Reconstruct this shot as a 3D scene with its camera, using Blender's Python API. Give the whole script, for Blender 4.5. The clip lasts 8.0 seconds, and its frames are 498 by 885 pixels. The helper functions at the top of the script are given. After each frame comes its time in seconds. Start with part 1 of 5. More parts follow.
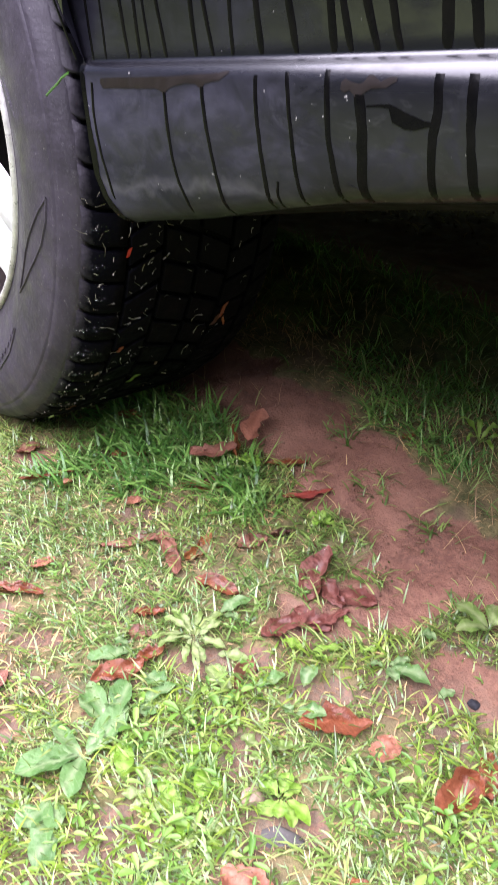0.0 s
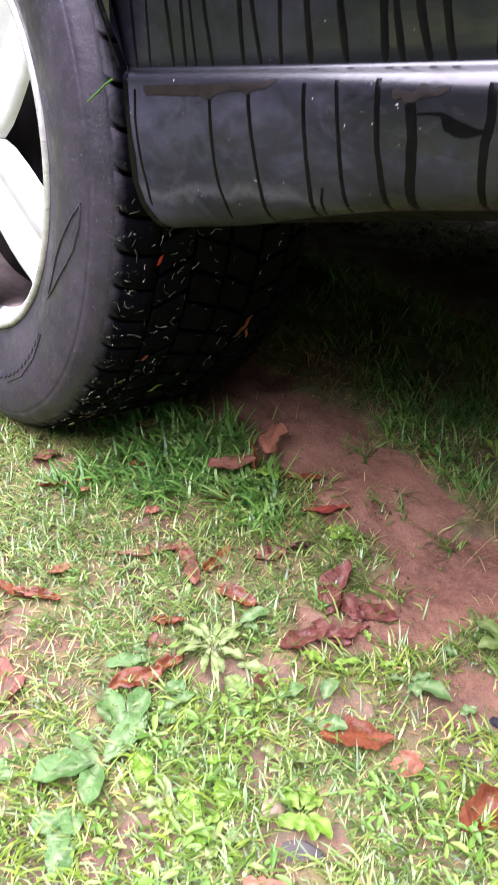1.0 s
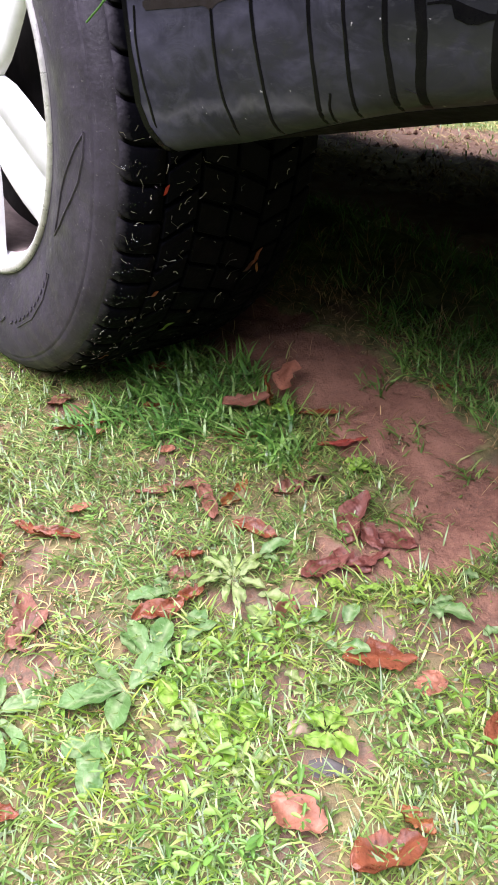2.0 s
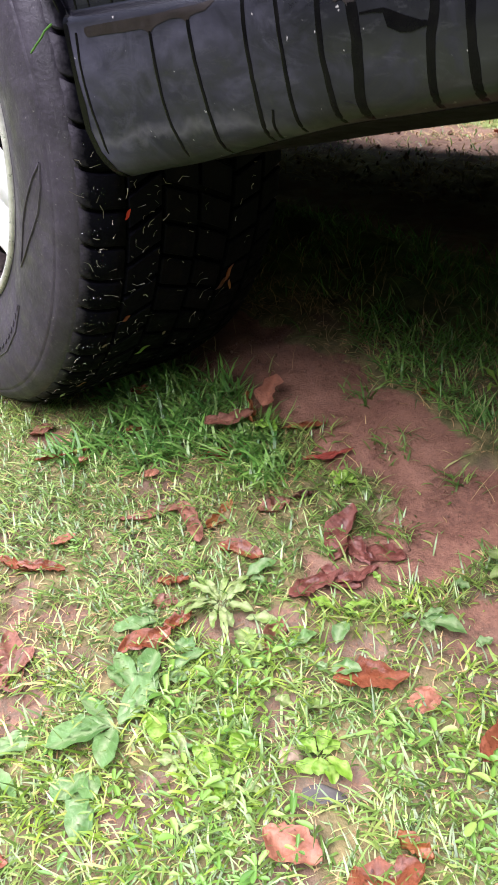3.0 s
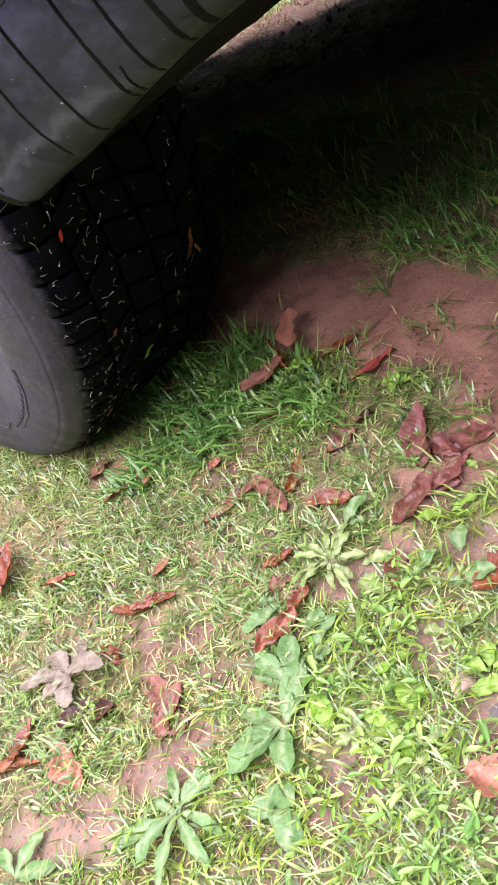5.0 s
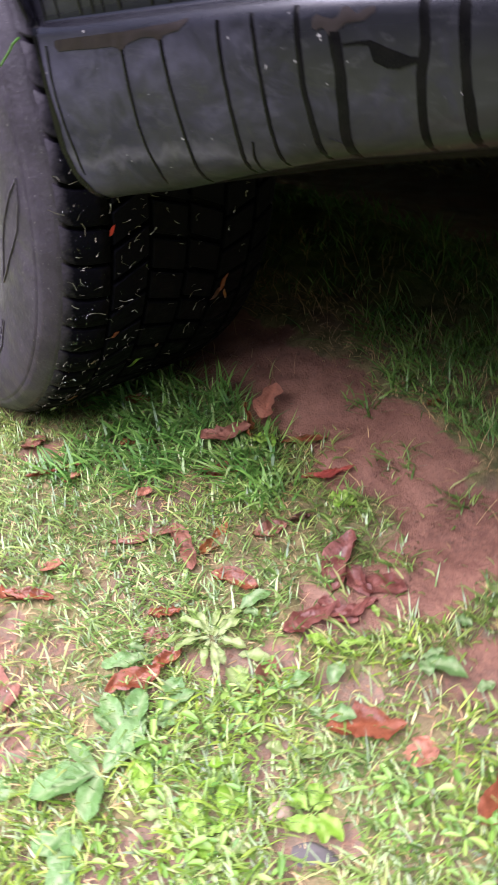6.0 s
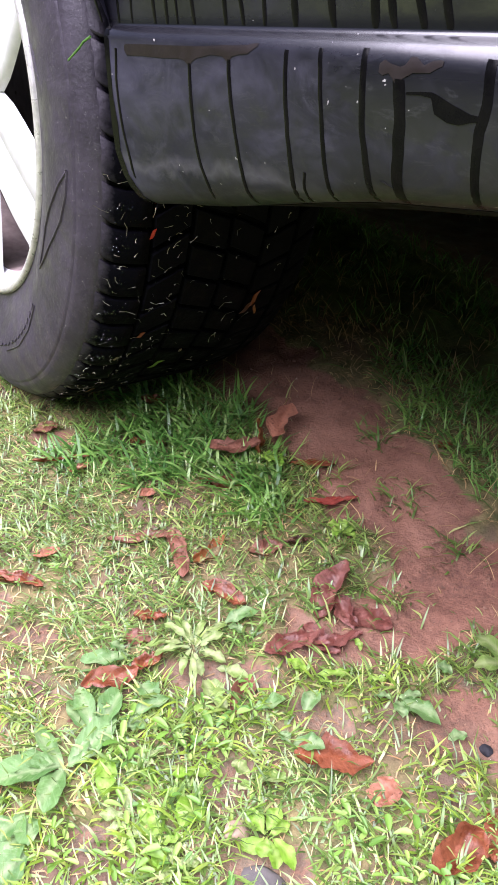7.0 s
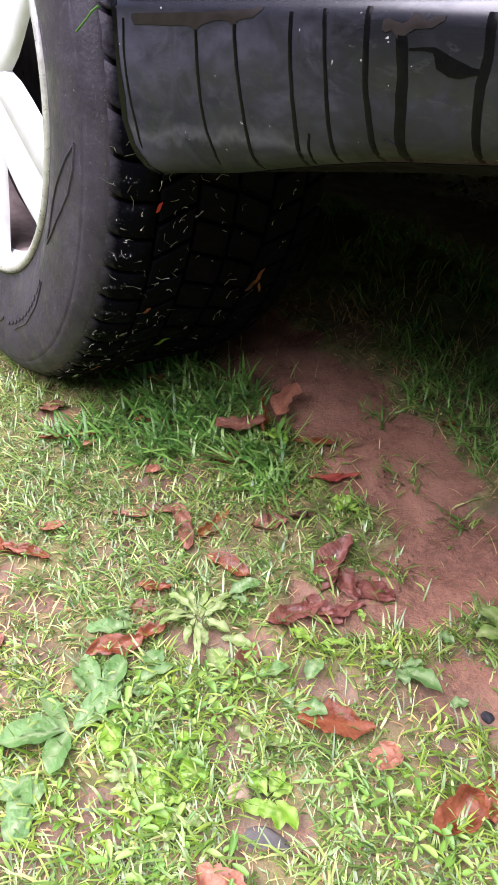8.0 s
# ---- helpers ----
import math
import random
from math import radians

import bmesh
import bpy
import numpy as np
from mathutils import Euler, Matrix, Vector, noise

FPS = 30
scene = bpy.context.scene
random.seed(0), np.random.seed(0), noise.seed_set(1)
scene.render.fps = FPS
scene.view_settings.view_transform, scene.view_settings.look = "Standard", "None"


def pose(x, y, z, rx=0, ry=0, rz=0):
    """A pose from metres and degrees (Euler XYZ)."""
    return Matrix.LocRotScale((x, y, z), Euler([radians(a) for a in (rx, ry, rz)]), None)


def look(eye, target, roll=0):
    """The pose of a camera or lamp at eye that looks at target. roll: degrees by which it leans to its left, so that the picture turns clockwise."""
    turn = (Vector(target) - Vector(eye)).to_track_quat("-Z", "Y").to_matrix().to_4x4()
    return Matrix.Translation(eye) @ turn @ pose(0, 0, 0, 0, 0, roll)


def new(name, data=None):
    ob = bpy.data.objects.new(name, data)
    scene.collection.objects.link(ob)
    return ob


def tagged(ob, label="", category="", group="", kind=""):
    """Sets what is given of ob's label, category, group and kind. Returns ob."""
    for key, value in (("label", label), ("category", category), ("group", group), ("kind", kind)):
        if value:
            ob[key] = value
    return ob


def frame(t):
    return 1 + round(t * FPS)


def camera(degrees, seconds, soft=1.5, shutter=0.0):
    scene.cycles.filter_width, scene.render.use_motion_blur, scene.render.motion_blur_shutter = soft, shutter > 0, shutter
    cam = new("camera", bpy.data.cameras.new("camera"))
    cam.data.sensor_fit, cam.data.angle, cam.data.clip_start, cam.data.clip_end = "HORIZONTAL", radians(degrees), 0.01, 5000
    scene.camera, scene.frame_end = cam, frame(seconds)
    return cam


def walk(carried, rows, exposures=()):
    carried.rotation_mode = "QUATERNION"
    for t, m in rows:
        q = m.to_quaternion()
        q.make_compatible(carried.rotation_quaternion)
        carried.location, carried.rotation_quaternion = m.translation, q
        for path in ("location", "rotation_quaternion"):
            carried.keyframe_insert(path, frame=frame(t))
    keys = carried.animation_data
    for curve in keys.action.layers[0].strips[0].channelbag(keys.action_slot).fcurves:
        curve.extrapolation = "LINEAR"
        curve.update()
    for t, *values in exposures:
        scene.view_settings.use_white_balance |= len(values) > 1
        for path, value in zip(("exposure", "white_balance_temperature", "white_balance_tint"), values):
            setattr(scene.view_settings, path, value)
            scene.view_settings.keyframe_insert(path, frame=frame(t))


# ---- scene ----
cam = camera(34.1, 8.0, soft=1.5, shutter=0.4)
PATH = [
    (0, (-0.286, -0.872, 0.4), (0.836, 0.5, -0.527), 0.7),
    (0.5, (-0.287, -0.873, 0.413), (0.84, 0.532, -0.457), 0.5),
    (1, (-0.308, -0.862, 0.387), (0.839, 0.527, -0.481), 2.5),
    (1.5, (-0.316, -0.862, 0.362), (0.812, 0.525, -0.534), 1.9),
    (1.7, (-0.317, -0.864, 0.358), (0.798, 0.519, -0.559), 1.6),
    (2.8, (-0.287, -0.872, 0.376), (0.768, 0.496, -0.632), -4.0),
    (3, (-0.284, -0.873, 0.365), (0.798, 0.526, -0.568), -3.9),
    (3.5, (-0.272, -0.885, 0.335), (0.803, 0.53, -0.583), -5.8),
    (3.8, (-0.251, -0.877, 0.338), (0.712, 0.582, -0.633), -15.8),
    (4, (-0.252, -0.869, 0.343), (0.585, 0.648, -0.656), -25.7),
    (4.1, (-0.245, -0.864, 0.348), (0.542, 0.682, -0.647), -30.4),
    (4.2, (-0.243, -0.863, 0.356), (0.528, 0.69, -0.639), -32.1),
    (5.3, (-0.225, -0.866, 0.352), (0.633, 0.641, -0.645), -34.5),
    (5.5, (-0.226, -0.866, 0.358), (0.677, 0.608, -0.648), -30.0),
    (5.7, (-0.224, -0.861, 0.377), (0.725, 0.557, -0.666), -20.3),
    (5.8, (-0.226, -0.861, 0.381), (0.752, 0.551, -0.643), -14.4),
    (6, (-0.234, -0.846, 0.394), (0.781, 0.549, -0.619), -4.9),
    (6.5, (-0.235, -0.843, 0.402), (0.772, 0.554, -0.616), 1.6),
    (7, (-0.236, -0.845, 0.402), (0.772, 0.568, -0.592), 3.0),
    (7.5, (-0.247, -0.848, 0.386), (0.756, 0.569, -0.607), 3.3),
    (8, (-0.244, -0.859, 0.386), (0.754, 0.561, -0.608), 3.0),
]
EXPOSURES = [(0.0, 2.02, 5800, 29), (1.0, 2.02, 5800, 29), (1.5, 1.84, 5850, 29), (3.0, 1.87, 5900, 24), (3.5, 1.98, 5900, 24), (4.2, 1.86, 5900, 29), (5.5, 1.86, 5900, 34), (6.0, 1.98, 5850, 32), (6.5, 1.83, 5850, 29), (7.0, 2.0, 5800, 30), (8.0, 1.83, 5900, 27)]
walk(cam, [(t, look(eye, target, roll)) for t, eye, target, roll in PATH], EXPOSURES)

# The car stands level: x points to its right, y to its front, z up.
# The rear left wheel has its outer face at x = 0 and its axle at y = 0.

# ---------------------------------------------------------------- light
world = bpy.data.worlds.new("overcast_sky")
scene.world = world
world.use_nodes = True
sky = world.node_tree.nodes.new("ShaderNodeTexSky")
sky.sky_type = "NISHITA"
sky.sun_disc = False
sky.sun_elevation = radians(70)
sky.sun_rotation = radians(270)
sky.dust_density = 6.0
sky.air_density = 1.0
background = world.node_tree.nodes["Background"]
background.inputs["Strength"].default_value = 0.035
world.node_tree.links.new(sky.outputs["Color"], background.inputs["Color"])
sun = new("sun", bpy.data.lights.new("sun", "SUN"))
sun.data.energy = 5.0
sun.data.angle = radians(86)
sun.data.color = (1.0, 0.975, 0.94)
sun.matrix_world = look((-1.5, -0.2, 5.2), (0, 0, 0))


# ---------------------------------------------------------------- materials
class Mat:
    """A node material with short ways to add nodes."""

    def __init__(self, name, rough=0.6, metal=0.0, spec=0.5):
        self.m = bpy.data.materials.new(name)
        self.m.use_nodes = True
        self.nt = self.m.node_tree
        self.b = self.nt.nodes["Principled BSDF"]
        self.put("Roughness", rough)
        self.put("Metallic", metal)
        self.put("Specular IOR Level", spec)
        self.coord = self.nt.nodes.new("ShaderNodeTexCoord").outputs["Object"]

    def put(self, socket, value):
        if hasattr(value, "is_output"):
            self.nt.links.new(value, self.b.inputs[socket])
        else:
            self.b.inputs[socket].default_value = (*value, 1) if isinstance(value, tuple) else value
        return self

    def link(self, value, socket):
        if hasattr(value, "is_output"):
            self.nt.links.new(value, socket)
        elif isinstance(value, tuple):
            socket.default_value = (*value, 1) if len(socket.default_value) == 4 else value
        else:
            socket.default_value = value

    def noise(self, scale, detail=3.0, rough=0.55, stretch=None, warp=0.0):
        n = self.nt.nodes.new("ShaderNodeTexNoise")
        v = self.coord
        if stretch:
            k = self.nt.nodes.new("ShaderNodeMapping")
            k.inputs["Scale"].default_value = stretch
            self.nt.links.new(v, k.inputs["Vector"])
            v = k.outputs["Vector"]
        self.nt.links.new(v, n.inputs["Vector"])
        n.inputs["Scale"].default_value = scale
        n.inputs["Detail"].default_value = detail
        n.inputs["Roughness"].default_value = rough
        n.inputs["Distortion"].default_value = warp
        return n.outputs["Fac"]

    def ramp(self, fac, *stops):
        r = self.nt.nodes.new("ShaderNodeValToRGB")
        self.nt.links.new(fac, r.inputs["Fac"])
        e = r.color_ramp.elements
        while len(e) < len(stops):
            e.new(0.5)
        for k, (at, c) in zip(e, stops):
            k.position = at
            k.color = (c, c, c, 1) if isinstance(c, (int, float)) else (*c, 1)
        return r.outputs["Color"]

    def mix(self, fac, a, b, mode="MIX"):
        x = self.nt.nodes.new("ShaderNodeMix")
        x.data_type = "RGBA"
        x.blend_type = mode
        self.link(fac, x.inputs[0])
        self.link(a, x.inputs[6])
        self.link(b, x.inputs[7])
        return x.outputs[2]

    def calc(self, op, a, b=0.0):
        x = self.nt.nodes.new("ShaderNodeMath")
        x.operation = op
        self.link(a, x.inputs[0])
        self.link(b, x.inputs[1])
        return x.outputs[0]

    def axis(self, k):
        s = self.nt.nodes.new("ShaderNodeSeparateXYZ")
        self.nt.links.new(self.coord, s.inputs[0])
        return s.outputs[k]

    def island(self):
        return self.nt.nodes.new("ShaderNodeNewGeometry").outputs["Random Per Island"]

    def chance(self):
        return self.nt.nodes.new("ShaderNodeObjectInfo").outputs["Random"]

    def attr(self, name):
        a = self.nt.nodes.new("ShaderNodeAttribute")
        a.attribute_name = name
        return a.outputs["Fac"]

    def bump(self, height, distance, strength=1.0):
        k = self.nt.nodes.new("ShaderNodeBump")
        k.inputs["Strength"].default_value = strength
        k.inputs["Distance"].default_value = distance
        self.nt.links.new(height, k.inputs["Height"])
        self.nt.links.new(k.outputs["Normal"], self.b.inputs["Normal"])
        return self

    def leafy(self, colour, share=0.35):
        """Lets part of the light shine through the blade."""
        t = self.nt.nodes.new("ShaderNodeBsdfTranslucent")
        self.link(colour, t.inputs["Color"])
        x = self.nt.nodes.new("ShaderNodeMixShader")
        x.inputs[0].default_value = share
        self.nt.links.new(self.b.outputs[0], x.inputs[1])
        self.nt.links.new(t.outputs[0], x.inputs[2])
        self.nt.links.new(x.outputs[0], self.nt.nodes["Material Output"].inputs["Surface"])
        return self


def soil_material():
    k = Mat("wet_red_soil", 0.7, spec=0.22)
    bare = k.attr("bare")
    soil = k.mix(k.ramp(k.noise(9, 5, 0.6), (0.3, 0), (0.7, 1)), (0.122, 0.054, 0.036), (0.235, 0.122, 0.080))
    loam = k.mix(k.ramp(k.noise(12, 5, 0.65), (0.3, 0), (0.7, 1)), (0.075, 0.054, 0.036), (0.17, 0.132, 0.092))
    soil = k.mix(k.attr("clay"), loam, soil)
    soil = k.mix(k.ramp(k.noise(17, 4, 0.65), (0.48, 0), (0.66, 0.75)), soil, (0.080, 0.038, 0.026))
    soil = k.mix(k.ramp(k.noise(160, 4, 0.7), (0.42, 0), (0.62, 0.6)), soil, (0.215, 0.108, 0.068))
    soil = k.mix(k.ramp(k.noise(420, 2, 0.6), (0.64, 0), (0.72, 0.5)), soil, (0.05, 0.026, 0.02))
    soil = k.mix(k.ramp(k.noise(300, 2, 0.5, stretch=(1, 2.4, 1)), (0.68, 0), (0.74, 0.35)), soil, (0.36, 0.25, 0.16))
    thatch = k.mix(k.ramp(k.noise(55, 5, 0.7), (0.35, 0), (0.62, 1)), (0.045, 0.052, 0.016), (0.17, 0.135, 0.06))
    thatch = k.mix(k.ramp(k.noise(14, 3), (0.48, 0), (0.64, 1)), thatch, (0.098, 0.062, 0.041))
    thatch = k.mix(k.attr("turf"), thatch, k.mix(k.ramp(k.noise(40, 6, 0.7), (0.35, 0), (0.65, 1)), (0.06, 0.09, 0.022), (0.16, 0.19, 0.05)))
    edge = k.calc("ADD", bare, k.calc("MULTIPLY", k.calc("SUBTRACT", k.noise(70, 4, 0.7), 0.5), 0.9))
    k.put("Base Color", k.mix(k.ramp(edge, (0.35, 0), (0.6, 1)), thatch, soil))
    k.put("Roughness", k.ramp(k.noise(30, 4), (0.35, 0.55), (0.65, 0.9)))
    h = k.calc("ADD", k.noise(90, 6, 0.7), k.calc("MULTIPLY", k.noise(380, 3, 0.6), 0.5))
    return k.bump(h, 0.0035, 0.7).m


def blade_material(name, stops, rough=0.26, share=0.3, spec=0.65):
    k = Mat(name, rough, spec=spec)
    c = k.ramp(k.island(), *stops)
    c = k.mix(k.ramp(k.noise(60, 3), (0.35, 0), (0.7, 0.4)), c, stops[-2][1])
    c = k.mix(k.ramp(k.noise(7, 3, 0.6), (0.38, 0.0), (0.62, 0.5)), c, k.mix(1.0, c, (1.3, 1.05, 0.88), "MULTIPLY"))
    k.put("Base Color", c)
    return k.leafy(c, share).m


def broad_material(name, dark, light, tip):
    k = Mat(name, 0.38, spec=0.42)
    y = k.calc("ABSOLUTE", k.axis(1))
    vein = k.calc("SINE", k.calc("MULTIPLY", k.calc("SUBTRACT", k.axis(0), k.calc("MULTIPLY", y, 1.1)), 900.0))
    c = k.mix(k.ramp(k.noise(45, 4, 0.6), (0.3, 0), (0.7, 1)), dark, light)
    c = k.mix(k.chance(), c, light)
    c = k.mix(k.ramp(k.noise(130, 3), (0.62, 0), (0.72, 0.8)), c, tip)
    c = k.mix(k.ramp(vein, (0.8, 0), (1.0, 0.2)), c, tip)
    c = k.mix(k.ramp(y, (0.0005, 0.8), (0.0016, 0)), c, tip)
    k.put("Base Color", c)
    k.bump(k.calc("ADD", k.noise(150, 3), k.calc("MULTIPLY", vein, 0.05)), 0.0016, 0.7)
    return k.leafy(c, 0.3).m


def dead_leaf_material(name, dark, light, rough=0.35):
    k = Mat(name, rough)
    y = k.calc("ABSOLUTE", k.axis(1))
    vein = k.calc("SINE", k.calc("MULTIPLY", k.calc("SUBTRACT", k.axis(0), k.calc("MULTIPLY", y, 0.7)), 1500.0))
    c = k.mix(k.ramp(k.noise(50, 5, 0.65), (0.32, 0), (0.68, 1)), dark, light)
    c = k.mix(k.ramp(k.noise(260, 3), (0.6, 0), (0.7, 0.7)), c, tuple(0.35 * v for v in dark))
    c = k.mix(k.ramp(vein, (0.75, 0), (1.0, 0.12)), c, tuple(0.5 * v for v in dark))
    c = k.mix(k.ramp(y, (0.0003, 0.35), (0.0009, 0)), c, tuple(min(1, 1.3 * v) for v in light))
    k.put("Base Color", c)
    k.put("Roughness", k.ramp(k.noise(80, 3), (0.35, rough - 0.12), (0.65, rough + 0.25)))
    k.bump(k.calc("ADD", k.noise(120, 4), k.calc("MULTIPLY", vein, 0.04)), 0.0012, 0.8)
    return k.leafy(c, 0.12).m


def paint_material():
    """Black paint under a film of dried dust, thicker low down and towards the wheel; the film also steers the
    specular.
    """
    k = Mat("dusty_black_paint", 0.2)
    film = k.ramp(k.calc("ADD", k.noise(16, 6, 0.7, stretch=(1, 1, 1.6), warp=0.6), k.calc("MULTIPLY", k.calc("ADD", k.axis(1), 0.45), 1.3)), (0.30, 0.15), (0.67, 1.0))
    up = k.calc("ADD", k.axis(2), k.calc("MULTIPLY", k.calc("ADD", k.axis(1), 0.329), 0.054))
    # Film nearly gone along the crease, so raised specular draws its highlight there.
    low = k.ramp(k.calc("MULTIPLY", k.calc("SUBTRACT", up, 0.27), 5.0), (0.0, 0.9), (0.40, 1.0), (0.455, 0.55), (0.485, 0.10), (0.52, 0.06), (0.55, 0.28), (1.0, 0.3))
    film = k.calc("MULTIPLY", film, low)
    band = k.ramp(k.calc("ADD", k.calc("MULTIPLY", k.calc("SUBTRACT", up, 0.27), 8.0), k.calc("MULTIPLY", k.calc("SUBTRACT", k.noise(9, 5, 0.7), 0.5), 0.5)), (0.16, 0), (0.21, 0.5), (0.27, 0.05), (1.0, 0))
    scratch = k.ramp(k.noise(30, 5, 0.75, stretch=(1, 1, 4), warp=0.8), (0.57, 0), (0.6, 0.13), (0.63, 0))
    fleck = k.ramp(k.noise(210, 2), (0.735, 0), (0.76, 1))
    dust = k.mix(k.ramp(k.noise(11, 4, 0.6, stretch=(1, 1, 2.2)), (0.38, 0), (0.62, 1)), (0.0075, 0.0075, 0.0130), (0.028, 0.027, 0.043))
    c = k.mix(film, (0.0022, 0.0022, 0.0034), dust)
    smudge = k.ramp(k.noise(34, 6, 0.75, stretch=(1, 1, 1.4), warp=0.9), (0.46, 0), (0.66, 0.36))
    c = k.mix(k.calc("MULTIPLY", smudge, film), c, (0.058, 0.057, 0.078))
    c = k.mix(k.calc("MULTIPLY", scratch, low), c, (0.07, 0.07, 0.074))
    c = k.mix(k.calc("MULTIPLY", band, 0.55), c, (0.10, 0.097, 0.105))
    c = k.mix(fleck, c, (0.2, 0.195, 0.19))
    k.put("Base Color", c)
    k.put("Roughness", k.ramp(film, (0.0, 0.18), (0.1, 0.26), (0.3, 0.40), (0.9, 0.55)))
    k.put("Specular IOR Level", k.ramp(film, (0.0, 0.95), (0.05, 0.62), (0.1, 0.40), (0.3, 0.24), (0.9, 0.16)))
    return k.bump(k.noise(500, 3), 0.0003, 0.08).m


def rubber_material():
    k = Mat("worn_tyre_rubber", 0.5, spec=0.4)
    dust = k.ramp(k.noise(13, 6, 0.72), (0.36, 0), (0.72, 1))
    c = k.mix(dust, (0.0128, 0.0096, 0.0165), (0.041, 0.033, 0.050))
    c = k.mix(k.ramp(k.noise(70, 5, 0.75, warp=1.5), (0.55, 0), (0.72, 0.55)), c, (0.05, 0.046, 0.055))
    c = k.mix(k.ramp(k.noise(90, 4, 0.7, stretch=(1, 4, 1), warp=2.0), (0.63, 0), (0.66, 0.5), (0.69, 0)), c, (0.11, 0.105, 0.11))
    c = k.mix(k.ramp(k.noise(420, 2), (0.69, 0), (0.75, 0.7)), c, (0.16, 0.15, 0.14))
    k.put("Base Color", c)
    k.put("Roughness", k.ramp(k.noise(40, 4), (0.35, 0.4), (0.65, 0.65)))
    h = k.calc("ADD", k.noise(240, 4), k.calc("MULTIPLY", k.noise(35, 4), 0.8))
    return k.bump(h, 0.0011, 0.5).m


def tread_material():
    """Wet black rubber with the wheel arch's shade put into its colour; at the shoulder it blends unevenly into the
    sidewall's dry dust.
    """
    k = Mat("wet_shaded_tread_rubber", 0.6, spec=0.05)
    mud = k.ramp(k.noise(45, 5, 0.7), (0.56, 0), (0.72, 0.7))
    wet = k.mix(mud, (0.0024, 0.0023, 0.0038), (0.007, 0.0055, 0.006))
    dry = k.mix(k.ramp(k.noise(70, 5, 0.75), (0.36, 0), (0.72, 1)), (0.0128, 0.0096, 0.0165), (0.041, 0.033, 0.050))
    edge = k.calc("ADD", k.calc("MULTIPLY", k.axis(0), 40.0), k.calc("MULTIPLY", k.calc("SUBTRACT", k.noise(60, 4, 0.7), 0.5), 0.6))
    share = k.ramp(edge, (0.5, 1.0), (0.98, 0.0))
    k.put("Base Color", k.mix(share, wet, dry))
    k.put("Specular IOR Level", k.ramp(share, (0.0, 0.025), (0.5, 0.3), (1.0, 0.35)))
    k.put("Roughness", k.ramp(k.noise(60, 4), (0.35, 0.4), (0.65, 0.8)))
    return k.bump(k.noise(330, 4), 0.001, 0.4).m


def drop_material():
    k = Mat("clear_water_drop", 0.02)
    k.put("IOR", 1.33)
    k.put("Transmission Weight", 1.0)
    k.put("Base Color", (0.97, 0.98, 1.0))
    return k.m


def plain_material(name, a, b, scale, rough, metal=0.0, depth=0.0006, spec=0.5):
    k = Mat(name, rough, metal, spec)
    k.put("Base Color", k.mix(k.ramp(k.noise(scale, 5, 0.65), (0.35, 0), (0.68, 1)), a, b))
    k.put("Roughness", k.ramp(k.noise(scale * 1.7, 4), (0.3, max(0.05, rough - 0.12)), (0.7, min(1, rough + 0.15))))
    return k.bump(k.noise(scale * 6, 4), depth, 0.5).m


SOIL = soil_material()
LAWN = blade_material("lawn_blades", ((0.0, (0.026, 0.065, 0.014)), (0.3, (0.075, 0.155, 0.03)), (0.6, (0.135, 0.25, 0.055)), (0.85, (0.225, 0.335, 0.075)), (1.0, (0.37, 0.41, 0.17))), 0.3, 0.34, 0.7)
TALL = blade_material("tall_blades", ((0.0, (0.03, 0.11, 0.02)), (0.45, (0.085, 0.23, 0.04)), (0.8, (0.17, 0.34, 0.065)), (1.0, (0.30, 0.44, 0.17))), 0.36, 0.34, 0.5)
LUSH = blade_material("bright_blades", ((0.0, (0.05, 0.13, 0.015)), (0.4, (0.13, 0.25, 0.025)), (0.8, (0.24, 0.37, 0.045)), (1.0, (0.33, 0.43, 0.13))), 0.34, 0.36, 0.55)
STRAW = blade_material("dry_blades", ((0.0, (0.14, 0.075, 0.035)), (0.4, (0.29, 0.195, 0.09)), (0.8, (0.42, 0.33, 0.16)), (1.0, (0.32, 0.31, 0.10))), 0.5, 0.2, 0.4)
CUT = blade_material("cut_grass", ((0.0, (0.05, 0.055, 0.04)), (0.6, (0.17, 0.17, 0.14)), (1.0, (0.46, 0.45, 0.40))), 0.5, 0.1, 0.3)
CLOVER = blade_material("small_round_leaves", ((0.0, (0.06, 0.16, 0.025)), (0.5, (0.14, 0.29, 0.045)), (1.0, (0.25, 0.38, 0.10))), 0.42, 0.34, 0.45)
DOCK = broad_material("weed_leaf_green", (0.085, 0.21, 0.05), (0.20, 0.36, 0.115), (0.36, 0.46, 0.24))
LETTUCE = broad_material("weed_leaf_pale", (0.14, 0.25, 0.05), (0.31, 0.43, 0.12), (0.46, 0.52, 0.26))
SPOON = broad_material("weed_leaf_bright", (0.16, 0.33, 0.03), (0.27, 0.47, 0.05), (0.38, 0.52, 0.13))
GREY_LEAF = dead_leaf_material("dead_weed_leaf", (0.16, 0.12, 0.08), (0.36, 0.31, 0.23), 0.6)
RUST = dead_leaf_material("rust_brown_leaf", (0.14, 0.038, 0.017), (0.33, 0.108, 0.048), 0.27)
PINK = dead_leaf_material("pinkish_brown_leaf", (0.27, 0.10, 0.055), (0.52, 0.245, 0.15), 0.42)
MAROON = dead_leaf_material("wet_maroon_leaf", (0.13, 0.034, 0.024), (0.29, 0.115, 0.085), 0.36)
ORANGE = dead_leaf_material("orange_brown_leaf", (0.19, 0.06, 0.02), (0.38, 0.15, 0.05))
TAN = dead_leaf_material("tan_brown_leaf", (0.17, 0.068, 0.042), (0.35, 0.155, 0.10), 0.42)
